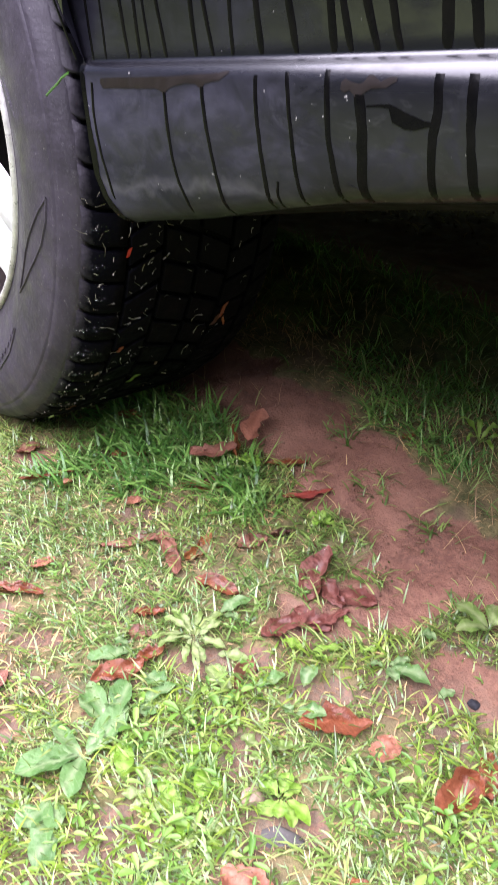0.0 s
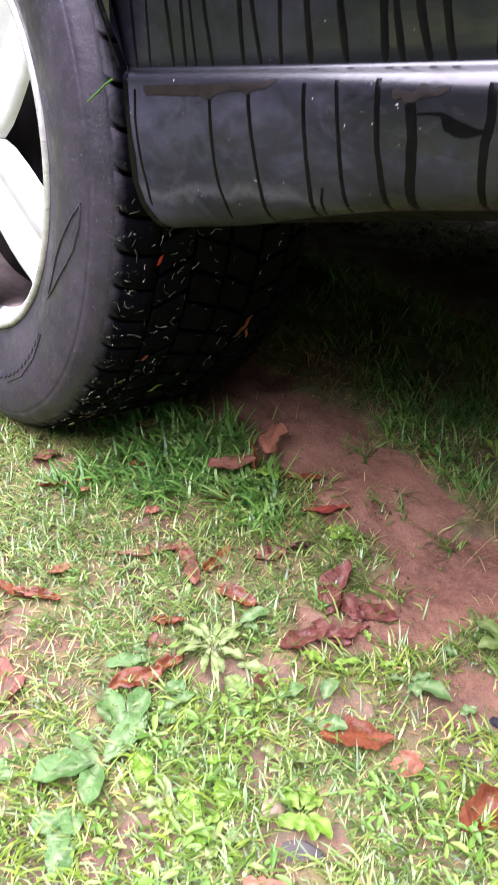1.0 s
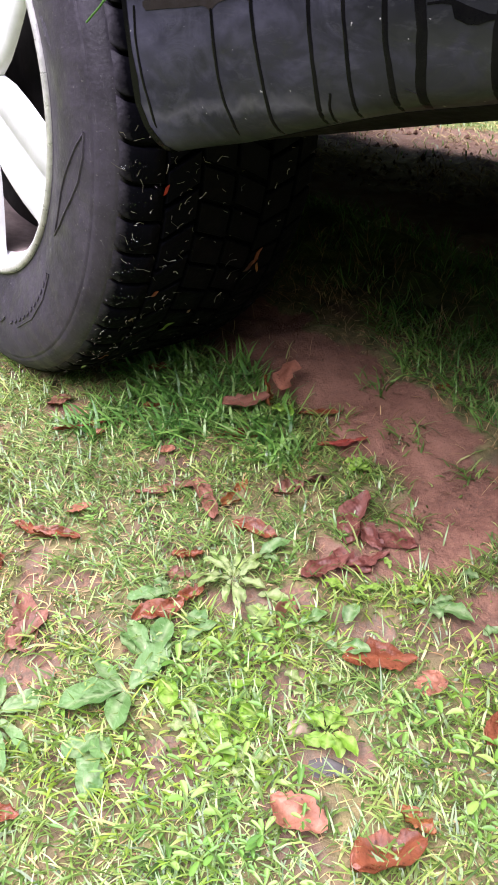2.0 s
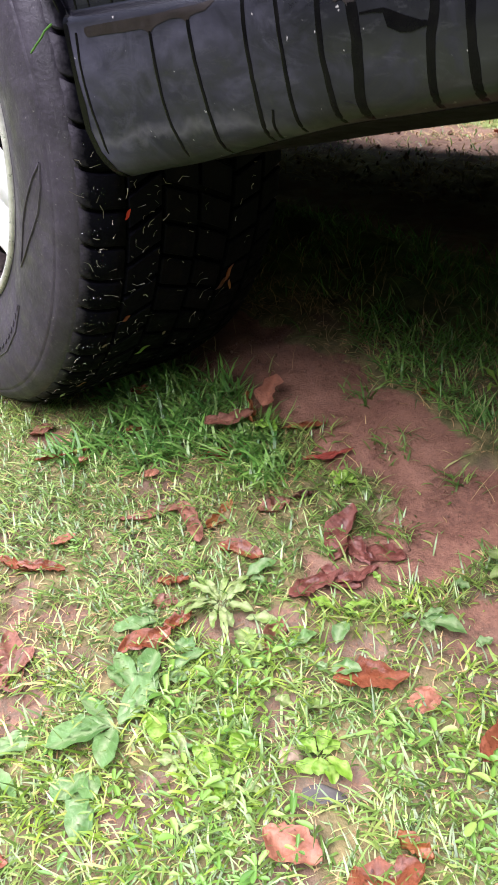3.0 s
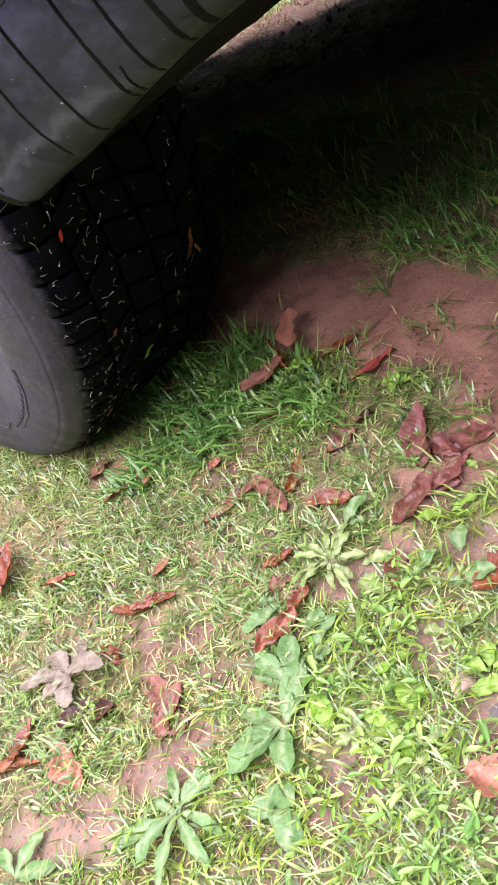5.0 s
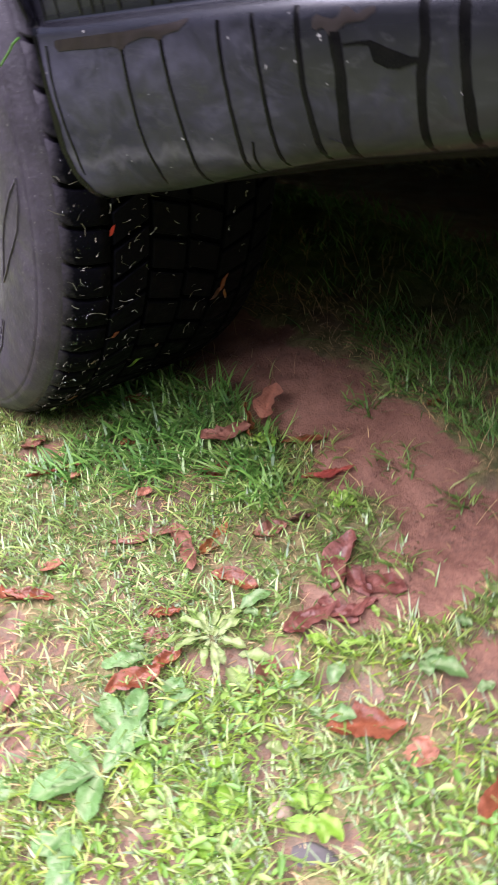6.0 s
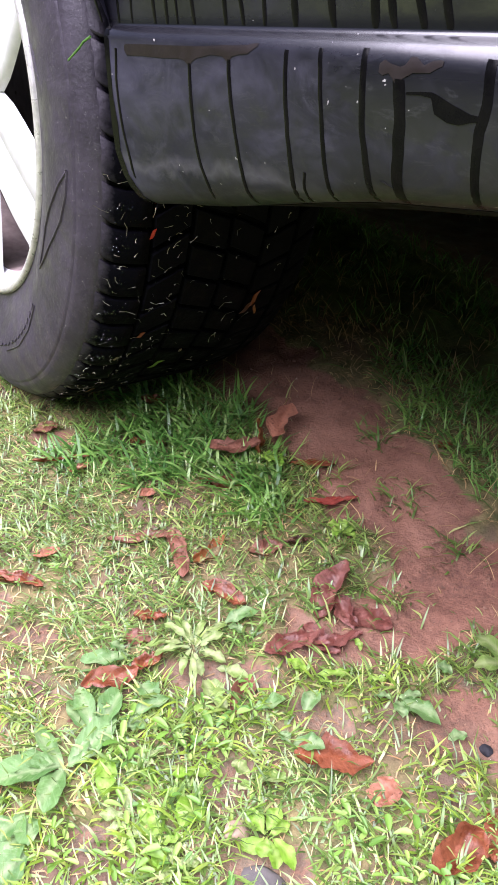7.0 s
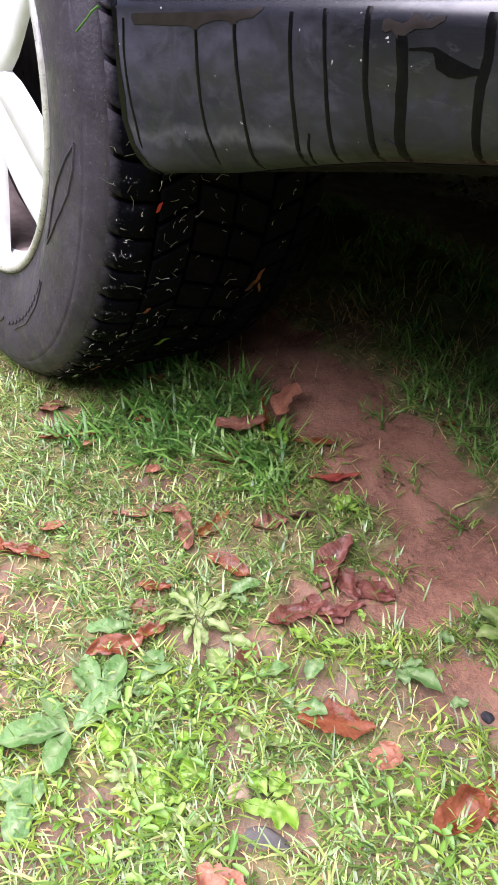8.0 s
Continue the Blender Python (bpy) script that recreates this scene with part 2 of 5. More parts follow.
DARKLEAF = dead_leaf_material("dark_brown_leaf", (0.05, 0.022, 0.015), (0.13, 0.05, 0.03), 0.4)
RED = dead_leaf_material("wet_red_leaf", (0.24, 0.045, 0.03), (0.42, 0.10, 0.07), 0.3)
PAINT = paint_material()
RUBBER = rubber_material()
TREAD = tread_material()
DROP = drop_material()
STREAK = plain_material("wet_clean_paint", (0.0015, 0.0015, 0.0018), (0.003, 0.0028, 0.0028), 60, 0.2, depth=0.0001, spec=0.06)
SMEAR = plain_material("damp_brown_film", (0.0065, 0.0045, 0.0042), (0.0105, 0.0075, 0.007), 80, 0.5, depth=0.0002, spec=0.15)
ALLOY = plain_material("silver_wheel_paint", (0.52, 0.515, 0.53), (0.62, 0.615, 0.63), 40, 0.4, 0.0, 0.0003)
LIP = plain_material("worn_rim_edge", (0.38, 0.37, 0.35), (0.6, 0.59, 0.57), 90, 0.35, 0.5)
STEEL = plain_material("dusty_brake_steel", (0.2, 0.15, 0.14), (0.34, 0.27, 0.25), 50, 0.7, 0.1)
PLASTIC = plain_material("black_underbody", (0.004, 0.004, 0.004), (0.010, 0.009, 0.009), 25, 0.8, spec=0.08)
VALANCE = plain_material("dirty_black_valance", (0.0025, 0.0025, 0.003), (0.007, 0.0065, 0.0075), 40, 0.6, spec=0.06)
EXHAUST = plain_material("dirty_exhaust_metal", (0.008, 0.007, 0.007), (0.02, 0.017, 0.016), 30, 0.8, spec=0.2)
STONE = plain_material("pale_pebble", (0.2, 0.14, 0.09), (0.32, 0.24, 0.17), 120, 0.7)
SCREEN_GREEN = plain_material("light_screen_green", (0.022, 0.04, 0.012), (0.06, 0.09, 0.025), 1.2, 0.8, depth=0.2)
SLATE = plain_material("dark_flat_stone", (0.05, 0.045, 0.042), (0.085, 0.075, 0.072), 70, 0.75)
COAL = plain_material("black_pebble", (0.012, 0.012, 0.014), (0.03, 0.03, 0.035), 120, 0.8, spec=0.2)


# ---------------------------------------------------------------- building helpers
def obj(name, bm, material, parent=None, label="", smooth=True):
    me = bpy.data.meshes.new(name)
    bm.to_mesh(me)
    bm.free()
    for f in me.polygons:
        f.use_smooth = smooth
    me.materials.append(material)
    ob = new(name, me)
    ob.parent = parent
    return tagged(ob, label)


def part(name, bm, material, parent, label="", smooth=True):
    return obj(name, bm, material, parent, label, smooth)


def soft_clamp(v, low, high, width):
    """Follows v between low and high and levels off beyond."""
    return low + width * (np.logaddexp(0, (v - low) / width) - np.logaddexp(0, (v - high) / width))


def step(v, a, b):
    u = np.clip((v - a) / (b - a), 0, 1)
    return u * u * (3 - 2 * u)


def lumps(x, y, scale, seed=0):
    """A cheap smooth random field, about -1 to 1."""
    rng = np.random.RandomState(seed)
    out = 0.0
    for _ in range(7):
        a, p, f = rng.uniform(0, 6.283), rng.uniform(0, 6.283), scale * rng.uniform(0.6, 1.7)
        out = out + np.sin((x * math.cos(a) + y * math.sin(a)) * f + p + 1.3 * np.sin((x * math.sin(a) - y * math.cos(a)) * f * 0.7 + p * 2))
    return out / 3.6


def lie(x, y):
    """The lie of the ground: it falls away from the car towards the open lawn, and levels out under and beyond the car."""
    near = 0.1527 * soft_clamp(x, -1.4, 0.60, 0.05) + 0.1039 * soft_clamp(y, -1.6, 0.5, 0.06) - 0.0049
    b = step(x, 0.45, 1.05)
    return (1 - b) * near + b * -0.02


# Bare soil: strips and spots, each from a to b with a radius.
BARE = [
    (0.262, -0.090, 0.262, -0.322, 0.062), (0.262, -0.322, 0.238, -0.450, 0.058), (0.238, -0.450, 0.228, -0.530, 0.052), (0.180, -0.520, 0.148, -0.545, 0.020), (0.228, -0.530, 0.235, -0.58, 0.04),
    (0.136, -0.594, 0.150, -0.640, 0.028), (0.123, -0.484, 0.162, -0.543, 0.022), (0.079, -0.484, 0.108, -0.513, 0.024), (-0.013, -0.459, 0.000, -0.478, 0.016), (0.022, -0.483, 0.030, -0.500, 0.012),
    (-0.036, -0.553, -0.022, -0.548, 0.011), (-0.123, -0.529, -0.108, -0.535, 0.010), (-0.100, -0.360, -0.085, -0.366, 0.012), (-0.045, -0.605, -0.030, -0.620, 0.014), (0.006, -0.138, 0.020, -0.150, 0.012),
    (-0.279, -0.325, -0.239, -0.384, 0.022), (-0.200, -0.385, -0.161, -0.414, 0.016), (-0.127, -0.336, -0.103, -0.317, 0.012), (0.045, -0.540, 0.060, -0.560, 0.012), (0.104, -0.601, 0.118, -0.621, 0.012),
]


def bare(x, y):
    """1 where the soil lies open, 0 under closed grass."""
    out = np.zeros_like(x)
    wob = 0.016 * lumps(x, y, 60, 3) + 0.008 * lumps(x, y, 170, 4)
    for ax, ay, bx, by, r in BARE:
        dx, dy = bx - ax, by - ay
        u = np.clip(((x - ax) * dx + (y - ay) * dy) / (dx * dx + dy * dy), 0, 1)
        d = np.hypot(x - ax - u * dx, y - ay - u * dy) + wob * min(1, r / 0.03)
        out = np.maximum(out, 1 - step(d, r * 0.7, r * 1.25))
    far = step(x, 0.6, 0.8) * (1 - step(x + 0.2 * lumps(x, y, 7, 8) + 0.25 * step(y, 1.1, 1.6), 2.05, 2.35))
    far = far * step(y, -1.3 + 0.2 * lumps(x, y, 5, 9), -0.7) * (1 - step(y + 0.3 * lumps(x, y, 4, 10), 2.6, 3.2))
    return np.maximum(out, far * 0.95)


def height(x, y):
    x, y = np.asarray(x, float), np.asarray(y, float)
    clods = 0.0035 * lumps(x, y, 38, 11) + 0.0018 * lumps(x, y, 110, 12)
    rut = 0.006 * bare(x, y)
    heap = step(x, 1.1, 1.4) * (1 - step(x, 2.0, 2.3)) * (0.010 * np.clip(lumps(x, y, 26, 14) - 0.3, 0, 1) + 0.003 * lumps(x, y, 55, 15))
    return lie(x, y) + clods + heap - rut + 0.012 * lumps(x, y, 6, 13) * step(np.hypot(x, y + 0.3), 0.8, 2.5)


def ground_at(x, y):
    return float(height(np.array([x]), np.array([y]))[0])


# ---------------------------------------------------------------- ground
def axis_steps(low, high, fine, reach):
    inner = list(np.arange(low, high, fine))
    a, s = high, fine
    while a < reach:
        inner.append(a)
        s *= 1.22
        a += s
    a, s = low, fine
    while a > -reach:
        s *= 1.22
        a -= s
        inner.insert(0, a)
    return np.array(inner)


def ground():
    xs, ys = axis_steps(-0.42, 0.62, 0.006, 400), axis_steps(-0.86, 0.3, 0.006, 400)
    xs = np.unique(np.concatenate([xs[(xs < 0.63) | (xs > 2.6)], np.arange(0.64, 2.6, 0.022)]))
    ys = np.unique(np.concatenate([ys[(ys < 0.31) | (ys > 2.4)], np.arange(0.32, 2.4, 0.026)]))
    gx, gy = np.meshgrid(xs, ys)
    z = height(gx, gy)
    b = bare(gx, gy)
    rng = np.random.RandomState(5)
    z = z + rng.normal(0, 0.0007, z.shape) + 0.0012 * b * lumps(gx, gy, 260, 21) * (1 - step(gx, 0.45, 0.6))
    nx, ny = len(xs), len(ys)
    verts = np.stack([gx, gy, z], -1).reshape(-1, 3)
    i = np.arange(nx * ny).reshape(ny, nx)
    faces = np.stack([i[:-1, :-1], i[:-1, 1:], i[1:, 1:], i[1:, :-1]], -1).reshape(-1, 4)
    me = bpy.data.meshes.new("ground")
    me.from_pydata(verts.tolist(), [], faces.tolist())
    me.shade_smooth()
    me.attributes.new("bare", "FLOAT", "POINT").data.foreach_set("value", b.ravel())
    me.attributes.new("turf", "FLOAT", "POINT").data.foreach_set("value", step(np.hypot(gx + 0.1, gy + 0.35), 0.45, 0.7).ravel())
    me.attributes.new("clay", "FLOAT", "POINT").data.foreach_set("value", (step(gx + 0.25 * (gy + 0.4), 0.03, 0.12) * (1 - 0.7 * step(gx, 1.0, 1.3))).ravel())
    me.materials.append(SOIL)
    return tagged(new("ground", me), "damp reddish soil under thin worn lawn", "ground", kind="structure")


ground()


def light_screen():
    """An added, unseen dark green ring round the lawn that blocks low sky light, closer on the car's far side."""
    rng = random.Random(17)
    bm = bmesh.new()
    n, m = 180, 9
    rows = []
    for j in range(m):
        row = []
        for i in range(n):
            a = 2 * math.pi * i / n
            tall = 13 + 4 * math.sin(5 * a + 1) + 2.5 * math.sin(17 * a) + rng.uniform(-1.2, 1.2)
            r = 28 - 13 * math.cos(a) + 1.5 * math.sin(9 * a) + rng.uniform(-1.4, 1.4) + 3.0 * (j / (m - 1)) ** 2
            row.append(bm.verts.new((r * math.cos(a), r * math.sin(a), -0.6 + tall * j / (m - 1))))
        if rows:
            for i in range(n):
                bm.faces.new((rows[-1][i], rows[-1][(i + 1) % n], row[(i + 1) % n], row[i]))
        rows.append(row)
    return tagged(obj("backdrop", bm, SCREEN_GREEN), "added dark green ring round the lawn that blocks low sky light", "trees", kind="structure")


light_screen()

# ---------------------------------------------------------------- car
AXLE = 0.2925     # height of the wheel's axle
R_TYRE = 0.328    # tread radius before WHEEL_SIZE
WHEEL_SIZE = 0.928
car = tagged(new("car"), "black car with dusty rear bumper parked on grass", "car")
TO_WHEEL = Matrix.Translation((0, 0, AXLE)) @ Matrix.Diagonal((1, WHEEL_SIZE, WHEEL_SIZE, 1))


def wheel_point(x, r, degrees):
    """A point of the rear left wheel; 0 degrees points to the front of the car, 90 up."""
    a = radians(degrees)
    r *= WHEEL_SIZE
    return Vector((x, r * math.cos(a), AXLE + r * math.sin(a)))


def lathe(profile, n=128):
    bm = bmesh.new()
    rings = [[bm.verts.new(wheel_point(x, r, 360 * i / n)) for i in range(n)] for x, r in profile]
    for p, q in zip(rings, rings[1:]):
        for i in range(n):
            bm.faces.new((p[i], q[i], q[(i + 1) % n], p[(i + 1) % n]))
    return bm


def slab(bm, corners, thick):
    """A closed block from a ring of corners, thickened along thick."""
    a = [bm.verts.new(c) for c in corners]
    b = [bm.verts.new(Vector(c) + Vector(thick)) for c in corners]
    bm.faces.new(a[::-1])
    bm.faces.new(b)
    for i in range(len(a)):
        j = (i + 1) % len(a)
        bm.faces.new((a[i], a[j], b[j], b[i]))


def side_x(r):
    """How far out the tyre's sidewall stands at a radius."""
    u = (r - 0.205) / (0.312 - 0.205)
    return 0.013 - 0.016 * math.sin(math.pi * min(1, max(0, u)) * 0.85)


side = [(side_x(r), r) for r in (0.202, 0.206, 0.212, 0.222, 0.235, 0.25, 0.265, 0.277, 0.288, 0.297)]
side += [(side_x(0.299) + 0.0001, 0.2995), (side_x(0.3005) + 0.0006, 0.3004), (side_x(0.3015) + 0.0006, 0.3010), (side_x(0.302) + 0.0004, 0.3020)]
side += [(0.0052, 0.3060), (0.0088, 0.3105), (0.0128, 0.3145), (0.0165, 0.3170), (0.0195, 0.3172), (0.024, 0.3166), (0.036, 0.3175)]
outer = side + [(0.06, 0.3185), (0.119, 0.319)]
inner = [(0.238 - x, r) for x, r in reversed(outer)]
tyre = part("tyre", lathe(outer + inner[1:]), RUBBER, car, "worn black rubber tyre with grass stuck on it")
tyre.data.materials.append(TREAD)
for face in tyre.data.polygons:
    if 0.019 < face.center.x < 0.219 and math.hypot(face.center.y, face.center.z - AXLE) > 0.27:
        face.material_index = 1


def block_mesh(x0, x1, half, skew, r0=0.3155, r1=R_TYRE):
    """One tread block about the angle 0, its edges slanted and its top bevelled."""
    bm = bmesh.new()
    c = []
    for r, k in ((r0, 1.0), (r1 - 0.0012, 0.97), (r1, 0.9)):
        for x, s in ((x0, -1), (x1, -1), (x1, 1), (x0, 1)):
            xm = (x0 + x1) / 2
            off = skew * (x - xm) / (x1 - x0)
            a = (s * half * k + off) / R_TYRE
            xx = xm + (x - xm) * (1 - (1 - k) * 0.6)
            drop = 0.012 * max(0, (0.05 - xx) / 0.03) ** 2 * 0.5 + 0.012 * max(0, (xx - 0.19) / 0.03) ** 2 * 0.5
            c.append(bm.verts.new((xx, (r - drop) * math.cos(a), (r - drop) * math.sin(a))))
    for k in (0, 4):
        for i in range(4):
            j = (i + 1) % 4
            bm.faces.new((c[k + i], c[k + j], c[k + 4 + j], c[k + 4 + i]))
    bm.faces.new(c[8:12])
    me = bpy.data.meshes.new("tread_block")
    bm.to_mesh(me)
    bm.free()
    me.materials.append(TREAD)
    return me


def shoulder_mesh(half=0.0158):
    """A block of the tyre's outer shoulder, which runs out smoothly into the sidewall; its edges sweep downwards."""
    bm = bmesh.new()
    last = None
    for x, top, sweep, k in ((0.0160, 0.3168, -0.0095, 0.985), (0.0185, 0.3192, -0.0070, 0.965), (0.0215, 0.3212, -0.0045, 0.95), (0.026, 0.3233, -0.0025, 0.945), (0.033, 0.3253, -0.001, 0.94), (0.044, 0.3268, 0.0, 0.94), (0.0530, 0.3274, 0.001, 0.94)):
        ring = []
        for a, rr in ((-1, top - 0.009), (-k, top - 0.0009), (-k + 0.09, top), (k - 0.09, top), (k, top - 0.0009), (1, top - 0.009)):
            t = (a * half + sweep) / R_TYRE
            ring.append(bm.verts.new((x, rr * math.cos(t), rr * math.sin(t))))
        if last:
            for i in range(5):
                bm.faces.new((last[i], ring[i], ring[i + 1], last[i + 1]))
        last = ring
    bm.faces.new(last)
    bmesh.ops.recalc_face_normals(bm, faces=bm.faces)
    me = bpy.data.meshes.new("tread_block")
    bm.to_mesh(me)
    bm.free()
    for f in me.polygons:
        f.use_smooth = True
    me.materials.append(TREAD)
    return me


ROWS_OF_BLOCKS = [(0.021, 0.0525, 0.0155, 0.014), (0.056, 0.0885, 0.0145, -0.016), (0.092, 0.1255, 0.0152, 0.013), (0.129, 0.1615, 0.0145, 0.016), (0.165, 0.1945, 0.0152, -0.012), (0.198, 0.222, 0.0152, -0.010)]
COUNT = 60
rest = bmesh.new()
for k, (x0, x1, half, skew) in enumerate(ROWS_OF_BLOCKS):
    shared = block_mesh(x0, x1, half, skew) if k else shoulder_mesh()
    for i in range(COUNT):
        deg = 360 * (i + 0.37 * k) / COUNT + 2.4
        turn = TO_WHEEL @ Matrix.Rotation(radians(deg), 4, "X")
        if 168 < deg % 360 < 272:
            ob = new("tread_block", shared)
            ob.parent = tyre
            ob.matrix_basis = turn
        else:
            first = len(rest.verts)
            rest.from_mesh(shared)
            rest.verts.ensure_lookup_table()
            for v in rest.verts[first:]:
                v.co = turn @ v.co
tagged(part("tread", rest, TREAD, tyre, smooth=False), kind="stuff")


def sidewall_bar(points, width, lift, name="sidewall_mark", label=""):
    """A raised rubber line on the outer sidewall through (radius, degrees) points."""
    bm = bmesh.new()
    last = None
    n = len(points)
    for i, (r, a) in enumerate(points):
        p0, p1 = points[max(0, i - 1)], points[min(n - 1, i + 1)]
        d = wheel_point(0, p1[0], p1[1]) - wheel_point(0, p0[0], p0[1])
        s = Vector((0, -d.z, d.y)).normalized() * width / 2
        base = wheel_point(side_x(r), r, a)
        ring = [bm.verts.new(base + s + Vector((0.001, 0, 0))), bm.verts.new(base + s * 0.6 - Vector((lift, 0, 0))), bm.verts.new(base - s * 0.6 - Vector((lift, 0, 0))), bm.verts.new(base - s + Vector((0.001, 0, 0)))]
        if last:
            for u in range(3):
                bm.faces.new((last[u], last[u + 1], ring[u + 1], ring[u]))
        last = ring
    return part(name, bm, RUBBER, tyre, label)


# A long diamond moulded into the sidewall, and rows of short bars of worn moulding.
sidewall_bar([(0.2915, -176.1), (0.2800, -173.5), (0.2694, -170.2), (0.2590, -166.5), (0.2518, -162.6), (0.2475, -157), (0.2452, -150.7)], 0.0020, 0.0011)
sidewall_bar([(0.2915, -176.1), (0.2890, -172), (0.2824, -167.4), (0.2730, -163.5), (0.2640, -160), (0.2550, -155.5), (0.2452, -150.7)], 0.0020, 0.0011)
sidewall_bar([(0.253, -140), (0.260, -132), (0.264, -122), (0.264, -112)], 0.0016, 0.0008)
for i in range(11):
    a = -139 + 3 * i
    sidewall_bar([(0.249 + 0.008 * math.sin(radians(9 * i)), a), (0.2505 + 0.008 * math.sin(radians(9 * i)), a + 1.6)], 0.003, 0.0007)
for i in range(3):
    sidewall_bar([(0.236 + 0.006 * i, 163 + 1.4 * i), (0.240 + 0.006 * i, 168 + 1.4 * i)], 0.0014, 0.0003)
sidewall_bar([(0.252, -104), (0.257, -101), (0.252, -96)], 0.0024, 0.001)

# The alloy rim: a lip and barrel, five spokes, a hub, and the brake behind them.
rim = part("rim", lathe([(0.030, 0.183), (0.026, 0.187), (0.016, 0.1905), (0.011, 0.196), (0.0095, 0.2005), (0.012, 0.2035), (0.018, 0.2035), (0.03, 0.197)]), ALLOY, car, "silver five-spoke alloy rim")
part("barrel", lathe([(0.150, 0.188), (0.09, 0.185), (0.05, 0.181), (0.032, 0.184)]), STEEL, rim, "dusty brown inside of the rim")
part("rim_edge", lathe([(0.0105, 0.1970), (0.0085, 0.2008), (0.0105, 0.2043), (0.014, 0.2045)]), LIP, rim, "scuffed bright rim edge")


def spoke(degrees):
    bm = bmesh.new()
    rows = []
    for r, half, x in ((0.03, 0.030, 0.022), (0.06, 0.044, 0.019), (0.09, 0.052, 0.0175), (0.12, 0.054, 0.017), (0.14, 0.054, 0.0168), (0.16, 0.053, 0.0168), (0.175, 0.052, 0.017), (0.190, 0.064, 0.0172)):
        ring = []
        for u, dx in ((-1, 0.008), (-0.96, 0.003), (-0.82, 0.0), (-0.18, 0.001), (-0.10, 0.006), (0.10, 0.006), (0.18, 0.001), (0.82, 0.0), (0.96, 0.003), (1, 0.008)):
            dx = dx if abs(u) > 0.5 or r > 0.05 else 0
            ring.append(bm.verts.new(TO_WHEEL @ Matrix.Rotation(radians(degrees), 4, "X") @ Vector((x + dx, r, u * half))))
        if rows:
            for p in range(len(ring) - 1):
                bm.faces.new((rows[-1][p], ring[p], ring[p + 1], rows[-1][p + 1]))
        rows.append(ring)
    return part("spoke", bm, ALLOY, rim)


for k in range(5):
    spoke(-152 + 72 * k)
part("hub_cap", lathe([(0.012, 0.001), (0.0135, 0.02), (0.018, 0.030), (0.04, 0.034)], 48), ALLOY, rim)
part("brake_drum", lathe([(0.062, 0.002), (0.062, 0.12), (0.066, 0.158), (0.075, 0.166), (0.13, 0.168)], 64), EXHAUST, rim, "dark dirty brake drum")


def bumper_plan(s):
    """The bumper seen from above: s metres rearwards from the wheel arch. Returns a point and the outward direction."""
    if s < 0.42:
        k = 0.134 + 0.25 * max(0, s - 0.32) ** 1.5
        return Vector((0.0018 + 0.1337 * s + 0.1 * max(0, s - 0.32) ** 2.2, -0.329 - s, 0)), Vector((-1, -k, 0)).normalized()
    a = min(1, (s - 0.42) / 0.24) * (math.pi / 2 - 0.16)
    c = Vector((0.0585 + 0.15, -0.749, 0))
    w = Vector((-math.cos(a + 0.14), -math.sin(a + 0.14), 0))
    p = c + Vector((w.x * 0.15, w.y * 0.15 + 0.02, 0))
    if s > 0.66:
        p += Vector((s - 0.66, 0, 0))
    return p, w


def bumper_low(s):
    return 0.268 + 0.146 * min(s, 0.40) - 0.25 * max(0, min(s - 0.42, 0.12))


def bumper_lip(s):
    """How far the dark underside is drawn in below the lit panel: none at the wheel arch, full further back."""
    u = min(1, max(0, (s - 0.09) / 0.15))
    return u * u * (3 - 2 * u)


def bumper_profile(s):
    """Outward offset and height from the top edge down and under: upper panel, rounded crease, lower panel, underside."""
    g = min(1, max(0, s / 0.30))
    top = 0.3715 + 0.054 * min(s, 0.45)
    rad = 0.0085 + 0.0105 * g
    low = bumper_low(s)
    lip = bumper_lip(s)
    lit = low + 0.010 * lip
    out = [(-0.014, 0.62), (-0.0095, 0.56), (-0.0075, 0.50), (-0.0078, 0.44), (-0.0085, 0.41), (-0.0092, top + 0.010), (-0.0095, top + 0.002)]
    for deg in (66, 58, 50, 42, 34, 26, 18, 8):
        f = radians(deg)
        out.append((-0.0090 + rad * (math.cos(f) - math.cos(radians(66))), top - rad * (math.sin(radians(66)) - math.sin(f))))
    o, z = out[-1]
    body = z - lit
    for u, d in ((0.85, 0.0008), (0.68, 0.0012), (0.50, 0.0010), (0.33, 0.0), (0.18, -0.0018), (0.11, -0.0034), (0.05, -0.0064), (0.015, -0.0100)):
        out.append((o + d, lit + body * u))
    out.append((o - 0.0130, lit - 0.0004))
    out.append((o - 0.0160 - 0.012 * lip, low + 0.0070 * lip))
    out.append((o - 0.0195 - 0.029 * lip, low + 0.0012 * lip))
    out.append((o - 0.0225 - 0.033 * lip, low))
    return out + [(-0.055 - 0.04 * lip, low + 0.004), (-0.09 - 0.04 * lip, low + 0.05)]


def arch_shift(z):
    """The wheel arch cuts the bumper's front end along a circle, rounded off at the bottom."""
    ring = math.sqrt(max(0.01, 0.3365 ** 2 - (z - AXLE) ** 2)) - 0.329
    return ring + 0.015 * max(0, (0.31 - z) / 0.035) ** 2.2


def bumper_at(s, k):
    o, z = bumper_profile(s)[k]
    e = s + arch_shift(z) * max(0, 1 - s / 0.14) if s < 0.14 else s
    p, w = bumper_plan(e)
    return p + w * o + Vector((0, 0, z))


